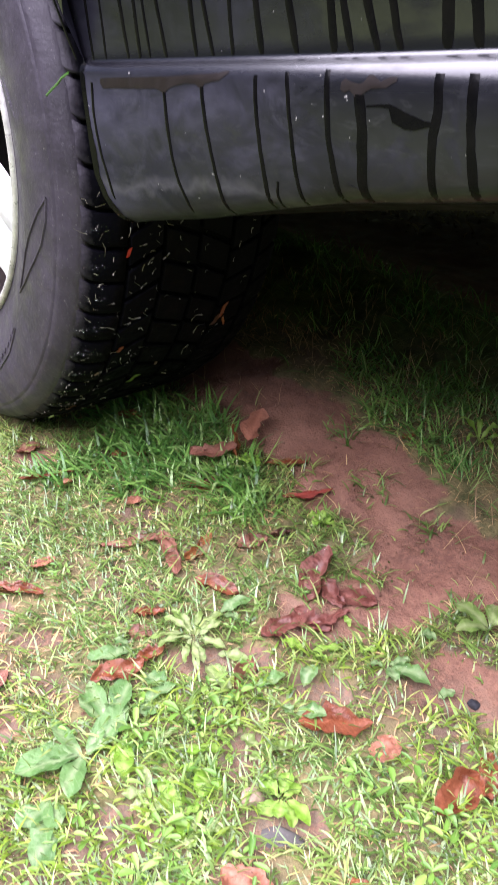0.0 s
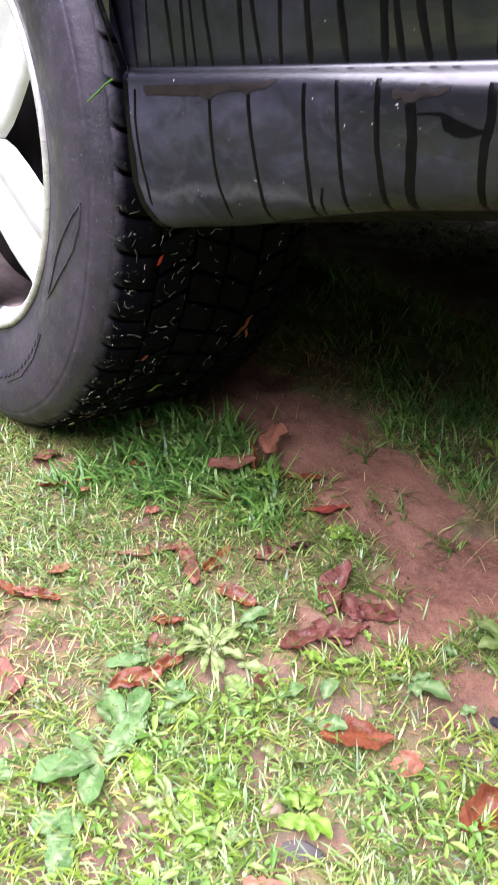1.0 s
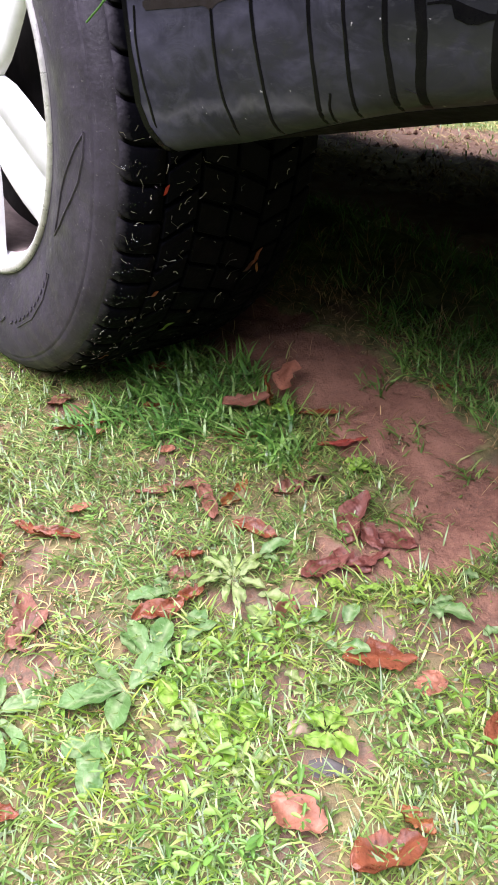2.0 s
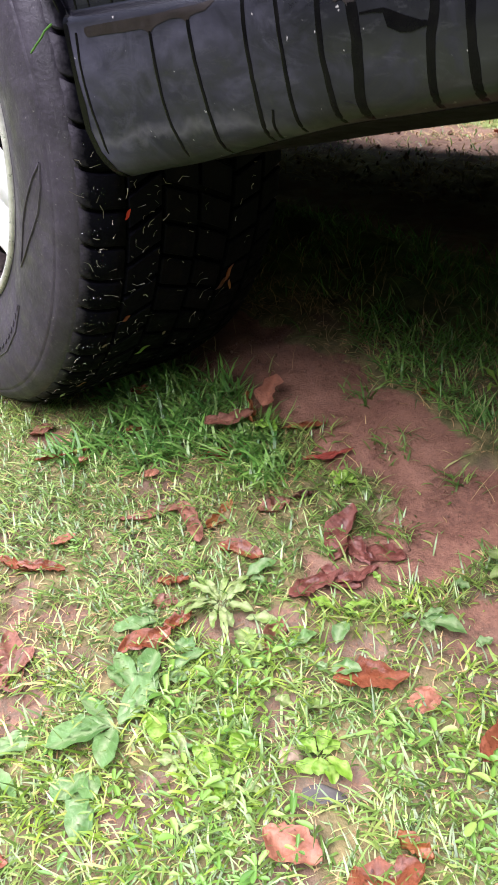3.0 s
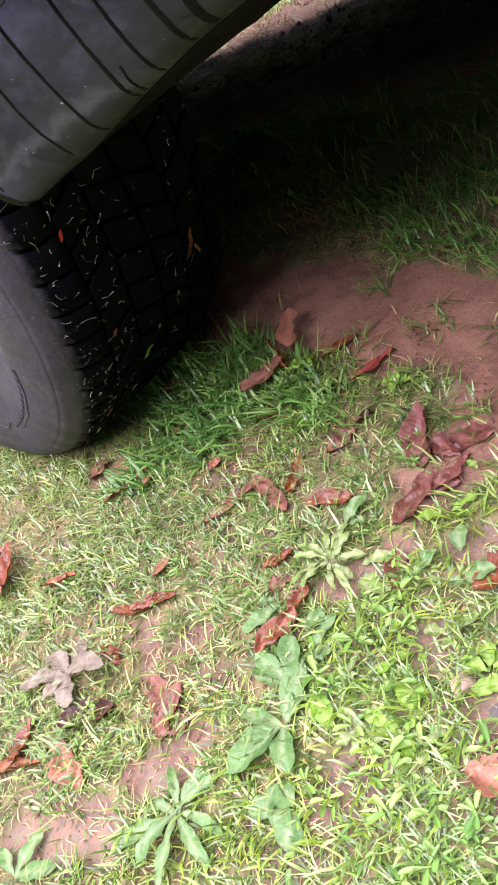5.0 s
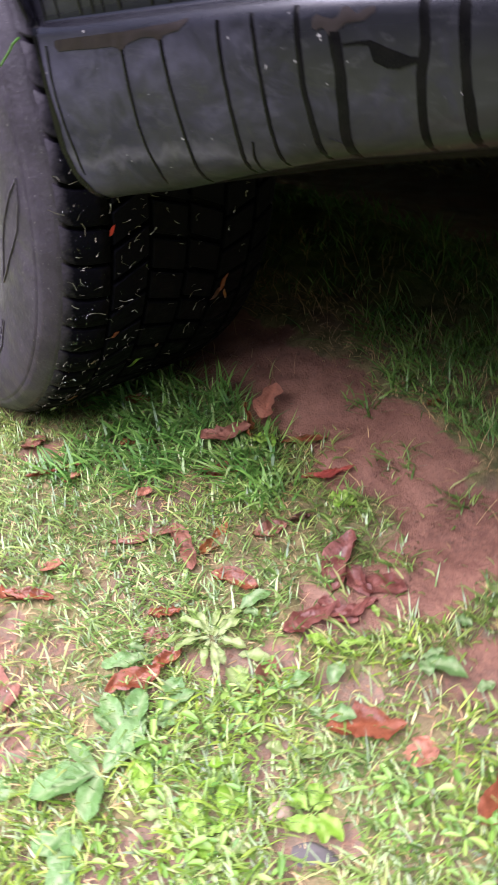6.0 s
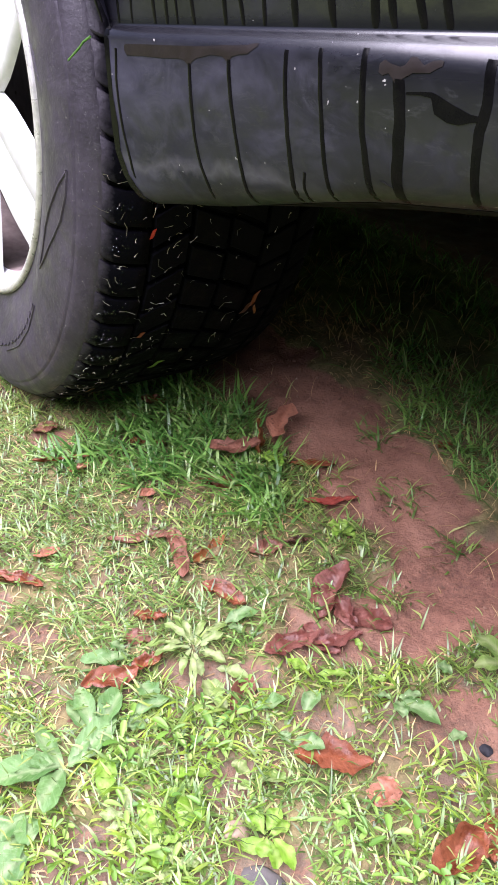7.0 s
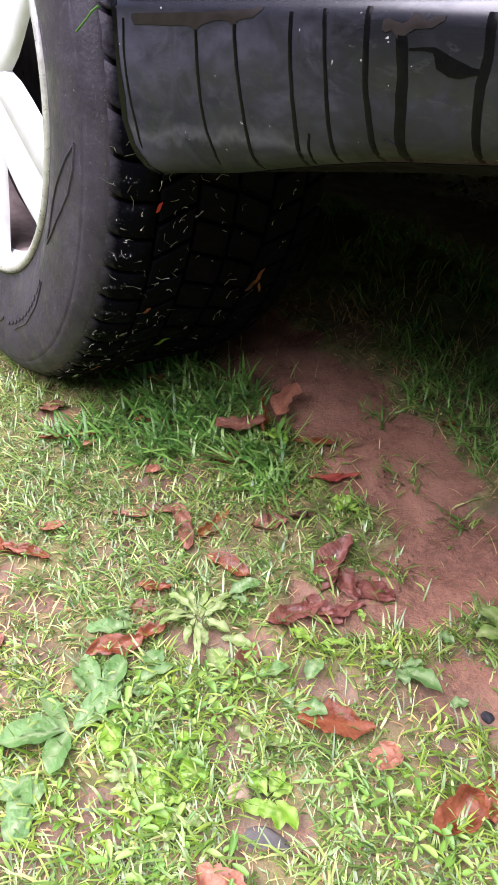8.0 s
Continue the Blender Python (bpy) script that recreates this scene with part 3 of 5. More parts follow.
def bumper():
    """The painted bumper, and the black valance that is drawn in under it."""
    bm, under = bmesh.new(), bmesh.new()
    stations = [0, 0.006, 0.014, 0.024] + [0.036 + 0.012 * i for i in range(55)] + [0.72 + 0.1 * i for i in range(12)]
    n = len(bumper_profile(0))
    edge = n - 6
    last = [bm.verts.new(bumper_at(0, k) + Vector((0.016, 0.004, 0))) for k in range(n)]
    low = None
    for s in stations:
        col = [bm.verts.new(bumper_at(s, k)) for k in range(n)]
        split = bumper_lip(s) > 0.02
        for k in range(n - 1):
            if not split or k < edge:
                bm.faces.new((last[k], last[k + 1], col[k + 1], col[k]))
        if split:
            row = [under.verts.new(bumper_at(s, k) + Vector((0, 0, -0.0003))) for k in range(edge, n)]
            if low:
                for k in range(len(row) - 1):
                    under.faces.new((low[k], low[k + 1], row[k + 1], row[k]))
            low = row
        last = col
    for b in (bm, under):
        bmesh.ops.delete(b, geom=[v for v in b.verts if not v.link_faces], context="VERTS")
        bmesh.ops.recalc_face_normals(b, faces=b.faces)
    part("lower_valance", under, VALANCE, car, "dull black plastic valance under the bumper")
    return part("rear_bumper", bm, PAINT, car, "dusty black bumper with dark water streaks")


bumper_part = bumper()


def bumper_surface(y, z):
    """The place on the bumper's outside at a y and a height, with its outward direction."""
    s = -0.329 - y
    prof = bumper_profile(s)
    for (o1, z1), (o2, z2) in zip(prof, prof[1:]):
        if z2 <= z <= z1:
            o = o1 + (o2 - o1) * (z1 - z) / max(1e-6, z1 - z2)
            break
    else:
        o = prof[0][0] if z > 0.5 else prof[-3][0]
    p, w = bumper_plan(s)
    return p + w * o + Vector((0, 0, z)), w


def along(points, u):
    """A smooth line through a few points, at u from 0 to 1."""
    n = len(points) - 1
    k = min(n - 1, int(u * n))
    f = u * n - k
    p0, p1, p2, p3 = (Vector(points[min(n, max(0, k + q))]) for q in (-1, 0, 1, 2))
    return 0.5 * (2 * p1 + (p2 - p0) * f + (2 * p0 - 5 * p1 + 4 * p2 - p3) * f * f + (3 * p1 - p0 - 3 * p2 + p3) * f ** 3)


def streak(points, width, seed=0, swell=0.2, name="water_streak"):
    """A wet run on the dusty paint through (y, height) points, of slowly changing width, a little proud of it."""
    bm = bmesh.new()
    last = None
    n = 6 * (len(points) - 1)
    for i in range(n + 1):
        u = i / n
        y, z = along(points, u)
        w = width * (1 + swell * noise.noise(Vector((4.0 * u, seed * 3.7, 0.3)))) * (1 - 0.35 * max(0, u - 0.92) / 0.08)
        y += 0.0005 * noise.noise(Vector((7.0 * u, seed * 1.9, 4.1)))
        row = []
        for k in (-1, 0, 1):
            p, out = bumper_surface(y + k * w / 2, z)
            row.append(bm.verts.new(p + out * (0.0006 if k == 0 else 0.00015)))
        if last:
            for k in range(2):
                bm.faces.new((last[k], last[k + 1], row[k + 1], row[k]))
        last = row
    return part(name, bm, STREAK, bumper_part)


def edge_band():
    """A near-black strip on the bumper along the wheel arch, in the streaks' material."""
    bm = bmesh.new()
    last = None
    n = len(bumper_profile(0))
    for k in range(7, n - 2):
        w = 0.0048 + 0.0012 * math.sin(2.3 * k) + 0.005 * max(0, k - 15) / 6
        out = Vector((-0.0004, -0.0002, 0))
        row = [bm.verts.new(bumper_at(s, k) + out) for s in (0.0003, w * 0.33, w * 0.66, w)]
        if last:
            for q in range(3):
                bm.faces.new((last[q], last[q + 1], row[q + 1], row[q]))
        last = row
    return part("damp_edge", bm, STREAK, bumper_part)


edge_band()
def foot(y):
    """The height at which a run drips off the lit panel."""
    s = -0.329 - y
    return bumper_low(s) + 0.010 * bumper_lip(s) + 0.0004


RUNS = [
    ([(-0.3423, 0.3605), (-0.3435, 0.3399), (-0.3463, 0.3238), (-0.3516, 0.3041), (-0.3565, 0.2854)], 0.0032),
    ([(-0.4169, 0.3591), (-0.4195, 0.3425), (-0.4223, 0.3249), (-0.4272, 0.3070), (-0.4323, 0.2967), (-0.4359, foot(-0.4359))], 0.0036),
    ([(-0.4508, 0.3639), (-0.4540, 0.3467), (-0.4582, 0.3303), (-0.4626, 0.3133), (-0.4662, 0.2986), (-0.4687, foot(-0.4687))], 0.0036),
    ([(-0.4935, 0.3722), (-0.4955, 0.3568), (-0.4987, 0.3389), (-0.5017, 0.3202), (-0.5038, foot(-0.5038))], 0.0038),
    ([(-0.5116, 0.3177), (-0.5107, 0.3102), (-0.5101, foot(-0.5101))], 0.0024),
    ([(-0.5162, 0.3748), (-0.5202, 0.3546), (-0.5231, 0.3399), (-0.5261, 0.3218), (-0.5282, foot(-0.5282))], 0.0036),
    ([(-0.5434, 0.3771), (-0.5457, 0.3624), (-0.5481, 0.3460), (-0.5523, 0.3266), (-0.5552, foot(-0.5552))], 0.0046),
    ([(-0.5656, 0.3668), (-0.5692, 0.3537), (-0.5705, 0.3398), (-0.5703, 0.3248), (-0.5711, foot(-0.5711))], 0.0078),
    ([(-0.5606, 0.3229), (-0.5637, 0.3222), (-0.5682, 0.3209)], 0.0012),
    ([(-0.6098, 0.3784), (-0.6119, 0.3643), (-0.6115, 0.3557), (-0.6110, 0.3469), (-0.6114, 0.3338), (-0.6122, foot(-0.6122))], 0.0058),
    ([(-0.6273, 0.3792), (-0.6297, 0.3632), (-0.6314, 0.3490), (-0.6333, 0.3366), (-0.6346, foot(-0.6346))], 0.0062),
    ([(-0.6720, 0.3820), (-0.6735, 0.3600), (-0.6750, 0.3450), (-0.6761, foot(-0.6761))], 0.0052),
]
for k, (points, w) in enumerate(RUNS):
    streak(points, 0.8 * w, k)
# On the upper panel: y at a height of 0.409, y at the crease, width.
UPPER = [(-0.3003, -0.3194, 0.0030), (-0.3346, -0.3383, 0.0026), (-0.3495, -0.3523, 0.0022), (-0.3696, -0.3755, 0.0030), (-0.3833, -0.3867, 0.0030), (-0.3914, -0.3965, 0.0022), (-0.4044, -0.4119, 0.0032), (-0.4341, -0.4384, 0.0036), (-0.4449, -0.4527, 0.0034),
         (-0.4660, -0.4684, 0.0030), (-0.4861, -0.4906, 0.0044), (-0.5093, -0.5159, 0.0046), (-0.5373, -0.5406, 0.0052), (-0.5450, -0.5516, 0.0044), (-0.5597, -0.5676, 0.0050), (-0.5744, -0.5805, 0.0050), (-0.6048, -0.6064, 0.0060), (-0.6189, -0.6228, 0.0056), (-0.6520, -0.6560, 0.0050)]
for k, (y0, y1, w) in enumerate(UPPER):
    top = 0.3735 + 0.054 * (-0.329 - y1)
    streak([(y0 + (y0 - y1) * 2.2, 0.49), (y0 + (y0 - y1) * 0.5, 0.43), (y0, 0.409), (y1, top)], w, 40 + k)


def smear(outline, material, name):
    """A damp patch of its own shape on the bumper: (y, z) corners from above and below, left to right."""
    bm = bmesh.new()
    last = None
    for y, z1, z0 in outline:
        col = []
        for k in range(8):
            p, out = bumper_surface(y, z1 + (z0 - z1) * k / 7)
            col.append(bm.verts.new(p + out * 0.0003))
        if last:
            for k in range(7):
                bm.faces.new((last[k], last[k + 1], col[k + 1], col[k]))
        last = col
    return part(name, bm, material, bumper_part)


smear([(-0.3517, 0.3629, 0.3604), (-0.3548, 0.3637, 0.3576), (-0.3756, 0.3651, 0.3588), (-0.3926, 0.3661, 0.3594), (-0.4087, 0.3671, 0.3606), (-0.4129, 0.3674, 0.3598), (-0.4166, 0.3675, 0.3574), (-0.4206, 0.3678, 0.3606), (-0.4240, 0.3681, 0.3623), (-0.4362, 0.3693, 0.3650), (-0.4456, 0.3703, 0.3650), (-0.4505, 0.3707, 0.3623), (-0.4534, 0.3709, 0.3657), (-0.4591, 0.3714, 0.3670), (-0.4655, 0.3721, 0.3679), (-0.4693, 0.3730, 0.3703), (-0.4722, 0.3735, 0.3720)], SMEAR, "damp_patch")
smear([(-0.5539, 0.3719, 0.3684), (-0.5564, 0.3736, 0.3673), (-0.5596, 0.3724, 0.3685), (-0.5624, 0.3720, 0.3666), (-0.5654, 0.3716, 0.3636), (-0.5679, 0.3725, 0.3672), (-0.5700, 0.3759, 0.3683), (-0.5728, 0.3761, 0.3699), (-0.5778, 0.3733, 0.3703), (-0.5817, 0.3753, 0.3708), (-0.5850, 0.3760, 0.3728), (-0.5872, 0.3758, 0.3738)], SMEAR, "damp_patch")
smear([(-0.5712, 0.3623, 0.3612), (-0.5787, 0.3632, 0.3619), (-0.5847, 0.3637, 0.3615), (-0.5875, 0.3631, 0.3556), (-0.5947, 0.3607, 0.3531), (-0.6006, 0.3591, 0.3530), (-0.6053, 0.3578, 0.3545), (-0.6096, 0.3576, 0.3555), (-0.6123, 0.3577, 0.3549)], STREAK, "wet_patch")


def body_shell():
    """The car's sides, tail and deck above the bumper, with round wheel arches cut out of both sides."""
    bm = bmesh.new()
    ys = [(-0.33 + 3.47 * i / 120) for i in range(121)]
    for x, out in ((-0.004, -1), (1.80, 1)):
        last = None
        for y in ys:
            # The unseen far side hangs extra low to block light under the car.
            low = 0.27 - 0.06 * float(step(y, 0.75, 1.0) * (1 - step(y, 1.9, 2.2))) if out < 0 else 0.125 + 0.075 * float(step(y, 0.6, 0.9))
            for c in (0.0, 2.55):
                if abs(y - c) < 0.336:
                    low = max(low, AXLE + math.sqrt(0.3365 ** 2 - (y - c) ** 2))
            col = [bm.verts.new((x + out * b, y, z)) if z > low else bm.verts.new((x + out * b, y, low)) for z, b in ((0.12, -0.02), (0.40, 0.0), (0.60, 0.004), (0.75, 0.0), (0.86, -0.03), (0.92, -0.10))]
            if last:
                for k in range(5):
                    bm.faces.new((last[k], last[k + 1], col[k + 1], col[k]))
            last = col
    last = None
    # Unseen far rear corner, drawn down low for the same light blocking.
    for x, y in ((1.36, -0.885), (1.58, -0.86), (1.69, -0.79), (1.75, -0.68), (1.785, -0.52), (1.796, -0.33)):
        col = [bm.verts.new((x - d, y + d, z)) for z, d in ((0.62, 0.02), (0.50, 0.0), (0.34, 0.0), (0.14, 0.02))]
        if last:
            for k in range(3):
                bm.faces.new((last[k], last[k + 1], col[k + 1], col[k]))
        last = col
    deck = [(0.095, -0.60, 0.915), (1.701, -0.60, 0.915), (1.701, 3.14, 0.92), (0.095, 3.14, 0.92)]
    bm.faces.new([bm.verts.new(c) for c in deck])
    tail = [[(0.02, -0.36, 0.60), (0.10, -0.70, 0.60), (0.4, -0.88, 0.60), (1.38, -0.88, 0.60), (1.68, -0.70, 0.60), (1.78, -0.36, 0.60)], [(0.02, -0.36, 0.90), (0.12, -0.62, 0.90), (0.4, -0.74, 0.90), (1.38, -0.74, 0.90), (1.66, -0.62, 0.90), (1.78, -0.36, 0.90)]]
    t = [[bm.verts.new(c) for c in row] for row in tail]
    for k in range(5):
        bm.faces.new((t[0][k], t[0][k + 1], t[1][k + 1], t[1][k]))
    bm.faces.new(t[1])
    bm.faces.new([bm.verts.new(c) for c in ((0.0, 3.14, 0.27), (1.80, 3.14, 0.20), (1.70, 3.14, 0.92), (0.10, 3.14, 0.92))])
    bmesh.ops.recalc_face_normals(bm, faces=bm.faces)
    return part("body_shell", bm, PAINT, car, "dusty black car body")


body_shell()


def arch_liner():
    bm = bmesh.new()
    last = None
    for i in range(37):
        a = radians(4 + 172 * i / 36)
        col = [bm.verts.new((x, r * math.cos(a), AXLE + r * math.sin(a))) for x, r in ((0.012, 0.337), (0.02, 0.35), (0.27, 0.355), (0.29, 0.15))]
        if last:
            for k in range(3):
                bm.faces.new((last[k], last[k + 1], col[k + 1], col[k]))
        last = col
    return part("arch_liner", bm, PLASTIC, car, "black plastic wheel arch liner")


arch_liner()


def underbody():
    bm = bmesh.new()
    slab(bm, [(0.26, -0.86, 0.31), (1.36, -0.86, 0.31), (1.36, -0.42, 0.305), (0.26, -0.42, 0.305)], (0, 0, 0.2))
    slab(bm, [(0.27, -0.42, 0.305), (1.51, -0.42, 0.305), (1.51, 0.42, 0.30), (0.27, 0.42, 0.30)], (0, 0, 0.2))
    # These two slabs hang low, out of view, to cut light under the car.
    slab(bm, [(0.03, 0.42, 0.24), (1.76, 0.42, 0.25), (1.76, 0.85, 0.25), (0.03, 0.85, 0.24)], (0, 0, 0.2))
    slab(bm, [(0.03, 0.85, 0.17), (1.76, 0.85, 0.17), (1.76, 2.1, 0.17), (0.03, 2.1, 0.17)], (0, 0, 0.2))
    slab(bm, [(0.30, 2.1, 0.20), (1.34, 2.1, 0.20), (1.34, 3.12, 0.22), (0.30, 3.12, 0.22)], (0, 0, 0.2))
    return part("floor_pan", bm, PLASTIC, car, "dark dirty underbody", smooth=False)


underbody()


def tank():
    """The rounded silencer that hangs under the tail."""
    bm = bmesh.new()
    n, rows = 32, []
    for y, k in ((-0.385, 0.05), (-0.36, 0.2), (-0.335, 0.38), (-0.31, 0.52), (-0.28, 0.66), (-0.245, 0.84), (-0.21, 0.95), (-0.17, 1.0), (0.28, 1.0), (0.32, 0.96), (0.34, 0.8), (0.345, 0.3)):
        ring = []
        for i in range(n):
            a = 2 * math.pi * i / n
            c, t = math.cos(a), math.sin(a)
            wide = 0.205 if c > 0 else 0.07
            ring.append(bm.verts.new((0.42 + wide * k * abs(c) ** 0.9 * (1 if c > 0 else -1), y, 0.318 + (0.078 if t < 0 else 0.04) * k * abs(t) ** 0.9 * (1 if t > 0 else -1))))
        if rows:
            for i in range(n):
                bm.faces.new((rows[-1][i], rows[-1][(i + 1) % n], ring[(i + 1) % n], ring[i]))
        rows.append(ring)
    bm.faces.new(rows[0])
    bm.faces.new(rows[-1])
    bmesh.ops.recalc_face_normals(bm, faces=bm.faces)
    return part("silencer", bm, EXHAUST, car, "dark rounded exhaust silencer")


silencer = tank()


def tube(points, r, n=12):
    bm = bmesh.new()
    last = None
    for i, p in enumerate(points):
        d = (Vector(points[min(i + 1, len(points) - 1)]) - Vector(points[max(i - 1, 0)])).normalized()
        u = d.cross(Vector((0, 0, 1)) if abs(d.z) < 0.9 else Vector((1, 0, 0))).normalized()
        v = d.cross(u)
        ring = [bm.verts.new(Vector(p) + u * r * math.cos(2 * math.pi * k / n) + v * r * math.sin(2 * math.pi * k / n)) for k in range(n)]
        if last:
            for k in range(n):
                bm.faces.new((last[k], last[(k + 1) % n], ring[(k + 1) % n], ring[k]))
        last = ring
    return bm


part("exhaust_pipe", tube([(0.50, -0.155, 0.325), (0.51, -0.3, 0.335), (0.52, -0.45, 0.34), (0.52, -0.78, 0.35)], 0.021), EXHAUST, silencer)
part("rear_axle", tube([(0.14, 0, AXLE), (0.2, 0, AXLE), (1.64, 0, AXLE)], 0.03), PLASTIC, car, "black rear axle beam")

# The three wheels out of sight that carry the car.
for x, y, flip in ((1.80, 0, 180), (0, 2.55, 0), (1.80, 2.55, 180)):
    w = part("tyre", lathe(outer + inner[1:], 64), RUBBER, car, "worn black rubber tyre")
    w.matrix_basis = pose(x, y, 0, 0, 0, flip)
    r = part("rim", lathe([(0.150, 0.188), (0.02, 0.19), (0.012, 0.204), (0.02, 0.19), (0.03, 0.05), (0.03, 0.002)], 48), ALLOY, car)
    r.matrix_basis = pose(x, y, 0, 0, 0, flip)


# ---------------------------------------------------------------- fallen leaves
def fallen_leaf(label, material, a, b, wide=0.42, curl=0.3, sag=0.15, roll=0, lift=0.008, tilt=0.0, tip=1.0, stalk=False, blunt=0.5, crumple=0.0015, bite=0.0, seed=1):
    """A dead leaf that lies from its stalk end a to its tip b (x, y). curl rolls it up along its midrib, sag bends it lengthwise."""
    rng = random.Random(seed)
    lift = max(0.003, lift - 0.005)
    za, zb = ground_at(*a) + lift, ground_at(*b) + lift + tilt
    pa, pb = Vector((*a, za)), Vector((*b, zb))
    long = (pb - pa).length
    half = wide * long / 2
    bm = bmesh.new()
    nu, nv = 16, 8
    rows = []
    ph = rng.uniform(0, 6)
    for i in range(nu + 1):
        u = i / nu
        w = half * max(0.02, math.sin(math.pi * min(1, u ** (0.85 * tip))) ** blunt) * (1 + 0.08 * math.sin(17 * u + ph))
        if bite and 0.45 < u < 0.7:
            w *= 1 - bite * math.sin((u - 0.45) / 0.25 * math.pi)
        row = []
        sway = 0.16 * long * noise.noise(Vector((1.7 * u + ph, 5.0, ph))) * math.sin(math.pi * u)
        rag = [1 + 0.45 * noise.noise(Vector((5.5 * u, 9 + q * 7, ph))) + 0.25 * noise.noise(Vector((14 * u, 3 + q * 5, ph))) for q in (0, 1)]
        for j in range(nv + 1):
            v = (2 * j / nv - 1) * (rag[0] if 2 * j < nv else rag[1])
            ang = curl * 2.2 * v
            rad = w / max(0.25, curl * 2.2)
            y, z = (rad * math.sin(ang), rad * (1 - math.cos(ang))) if curl > 0.1 else (w * v, 0.12 * w * v * v)
            z += sag * long * (4 * (u - 0.5) ** 2 - 0.5) * 0.5 + 2.3 * crumple * noise.noise(Vector((3.1 * u + ph, 1.6 * v, ph))) + 2.0 * crumple * noise.noise(Vector((8 * u, 4 * v + ph, 2 * ph)))
            row.append(bm.verts.new(((u - 0.5) * long, y + sway, z)))
        if rows:
            for j in range(nv):
                bm.faces.new((rows[-1][j], rows[-1][j + 1], row[j + 1], row[j]))
        rows.append(row)
    bmesh.ops.solidify(bm, geom=bm.faces[:], thickness=0.0004)
    ob = obj("fallen_leaf", bm, material)
    ex = (pb - pa).normalized()
    ey = Vector((0, 0, 1)).cross(ex).normalized()
    m = Matrix((ex, ey, ex.cross(ey))).transposed().to_4x4() @ Matrix.Rotation(radians(roll), 4, "X")
    ob.matrix_basis = Matrix.Translation((pa + pb) / 2) @ m
    tagged(ob, label, "leaf", "fallen leaves")
    if stalk:
        z0 = sag * long * 0.25
        sb = tube([(-0.5 * long + 0.004, 0, z0 + 0.0006), (-0.5 * long - 0.18 * long, 0.01 * long, z0 * 0.6 + 0.0006), (-0.5 * long - 0.3 * long, 0.03 * long, -0.001)], 0.0008, 6)
        part("stalk", sb, material, ob)
    return ob


fallen_leaf("rust-brown dead leaf with a bitten edge lying on grass", PINK, (0.186, -0.292), (0.232, -0.262), 0.38, 0.12, 0.03, 4, 0.022, 0.006, bite=0.4, crumple=0.0008, seed=2)
fallen_leaf("curled striped brown dead leaf lying on grass", TAN, (0.127, -0.271), (0.174, -0.291), 0.38, 0.18, 0.02, 10, 0.024, crumple=0.0006, blunt=0.28, seed=3)
fallen_leaf("thin orange-brown dead leaf standing on edge in grass", ORANGE, (0.167, -0.296), (0.186, -0.266), 0.3, 0.5, 0.1, 60, 0.016, 0.012, stalk=False, seed=4)
fallen_leaf("flat wet red-brown leaf on bare soil", RUST, (0.189, -0.318), (0.226, -0.343), 0.26, 0.12, 0.02, 0, 0.010, crumple=0.0008, seed=5)
fallen_leaf("long wet red leaf on bare soil", RED, (0.169, -0.367), (0.215, -0.391), 0.26, 0.15, 0.03, -8, 0.010, crumple=0.001, seed=6)
fallen_leaf("narrow rolled brown leaf lying on grass", RUST, (-0.017, -0.176), (0.035, -0.196), 0.16, 0.6, 0.06, -10, 0.011, crumple=0.001, blunt=0.35, seed=7)
fallen_leaf("small pale pinkish leaf scrap on grass", PINK, (0.008, -0.205), (0.030, -0.206), 0.60, 0.3, 0.1, -10, 0.011, crumple=0.001, seed=8)
fallen_leaf("small pale pinkish leaf scrap on grass", PINK, (0.048, -0.272), (0.063, -0.280), 0.75, 0.2, 0.1, 8, 0.010, crumple=0.001, seed=9)
fallen_leaf("long tan dead leaf flat among grass", TAN, (-0.000, -0.305), (0.053, -0.337), 0.20, 0.2, 0.02, 0, 0.009, crumple=0.001, blunt=0.25, seed=10)
fallen_leaf("long tan dead leaf flat among grass", TAN, (0.052, -0.329), (0.032, -0.385), 0.26, 0.25, 0.03, 6, 0.009, crumple=0.001, blunt=0.28, seed=11)
fallen_leaf("pale pink dead leaf tucked into grass", PINK, (-0.063, -0.294), (-0.040, -0.297), 0.62, 0.2, 0.06, -6, 0.010, crumple=0.001, seed=12)
fallen_leaf("curled orange-brown leaf in grass", ORANGE, (0.048, -0.375), (0.085, -0.365), 0.42, 0.6, 0.3, 15, 0.008, seed=13)
fallen_leaf("rolled rust-brown leaf in grass", RUST, (-0.096, -0.294), (-0.067, -0.325), 0.34, 0.6, 0.1, 0, 0.010, seed=14)
fallen_leaf("dark wet red-brown leaf in grass", RUST, (0.041, -0.399), (0.061, -0.437), 0.42, 0.4, 0.1, 8, 0.007, seed=15)
fallen_leaf("small orange-brown leaf scrap in grass", RUST, (-0.020, -0.396), (0.001, -0.413), 0.6, 0.3, 0.1, -10, 0.010, stalk=False, seed=16)
fallen_leaf("small brown leaf scrap in grass", TAN, (-0.034, -0.407), (-0.018, -0.422), 0.7, 0.3, 0.1, 10, 0.008, stalk=False, seed=17)
fallen_leaf("rust-brown dead leaf beside a weed", RUST, (-0.040, -0.444), (-0.082, -0.433), 0.42, 0.3, 0.12, -22, 0.014, stalk=False, seed=18)
fallen_leaf("small dark red leaf beside a weed", RUST, (-0.044, -0.440), (-0.018, -0.441), 0.55, 0.3, 0.1, 0, 0.012, stalk=False, seed=19)
fallen_leaf("brown dead leaf on bare soil", TAN, (-0.002, -0.513), (0.030, -0.494), 0.45, 0.4, 0.12, 20, 0.006, seed=20)
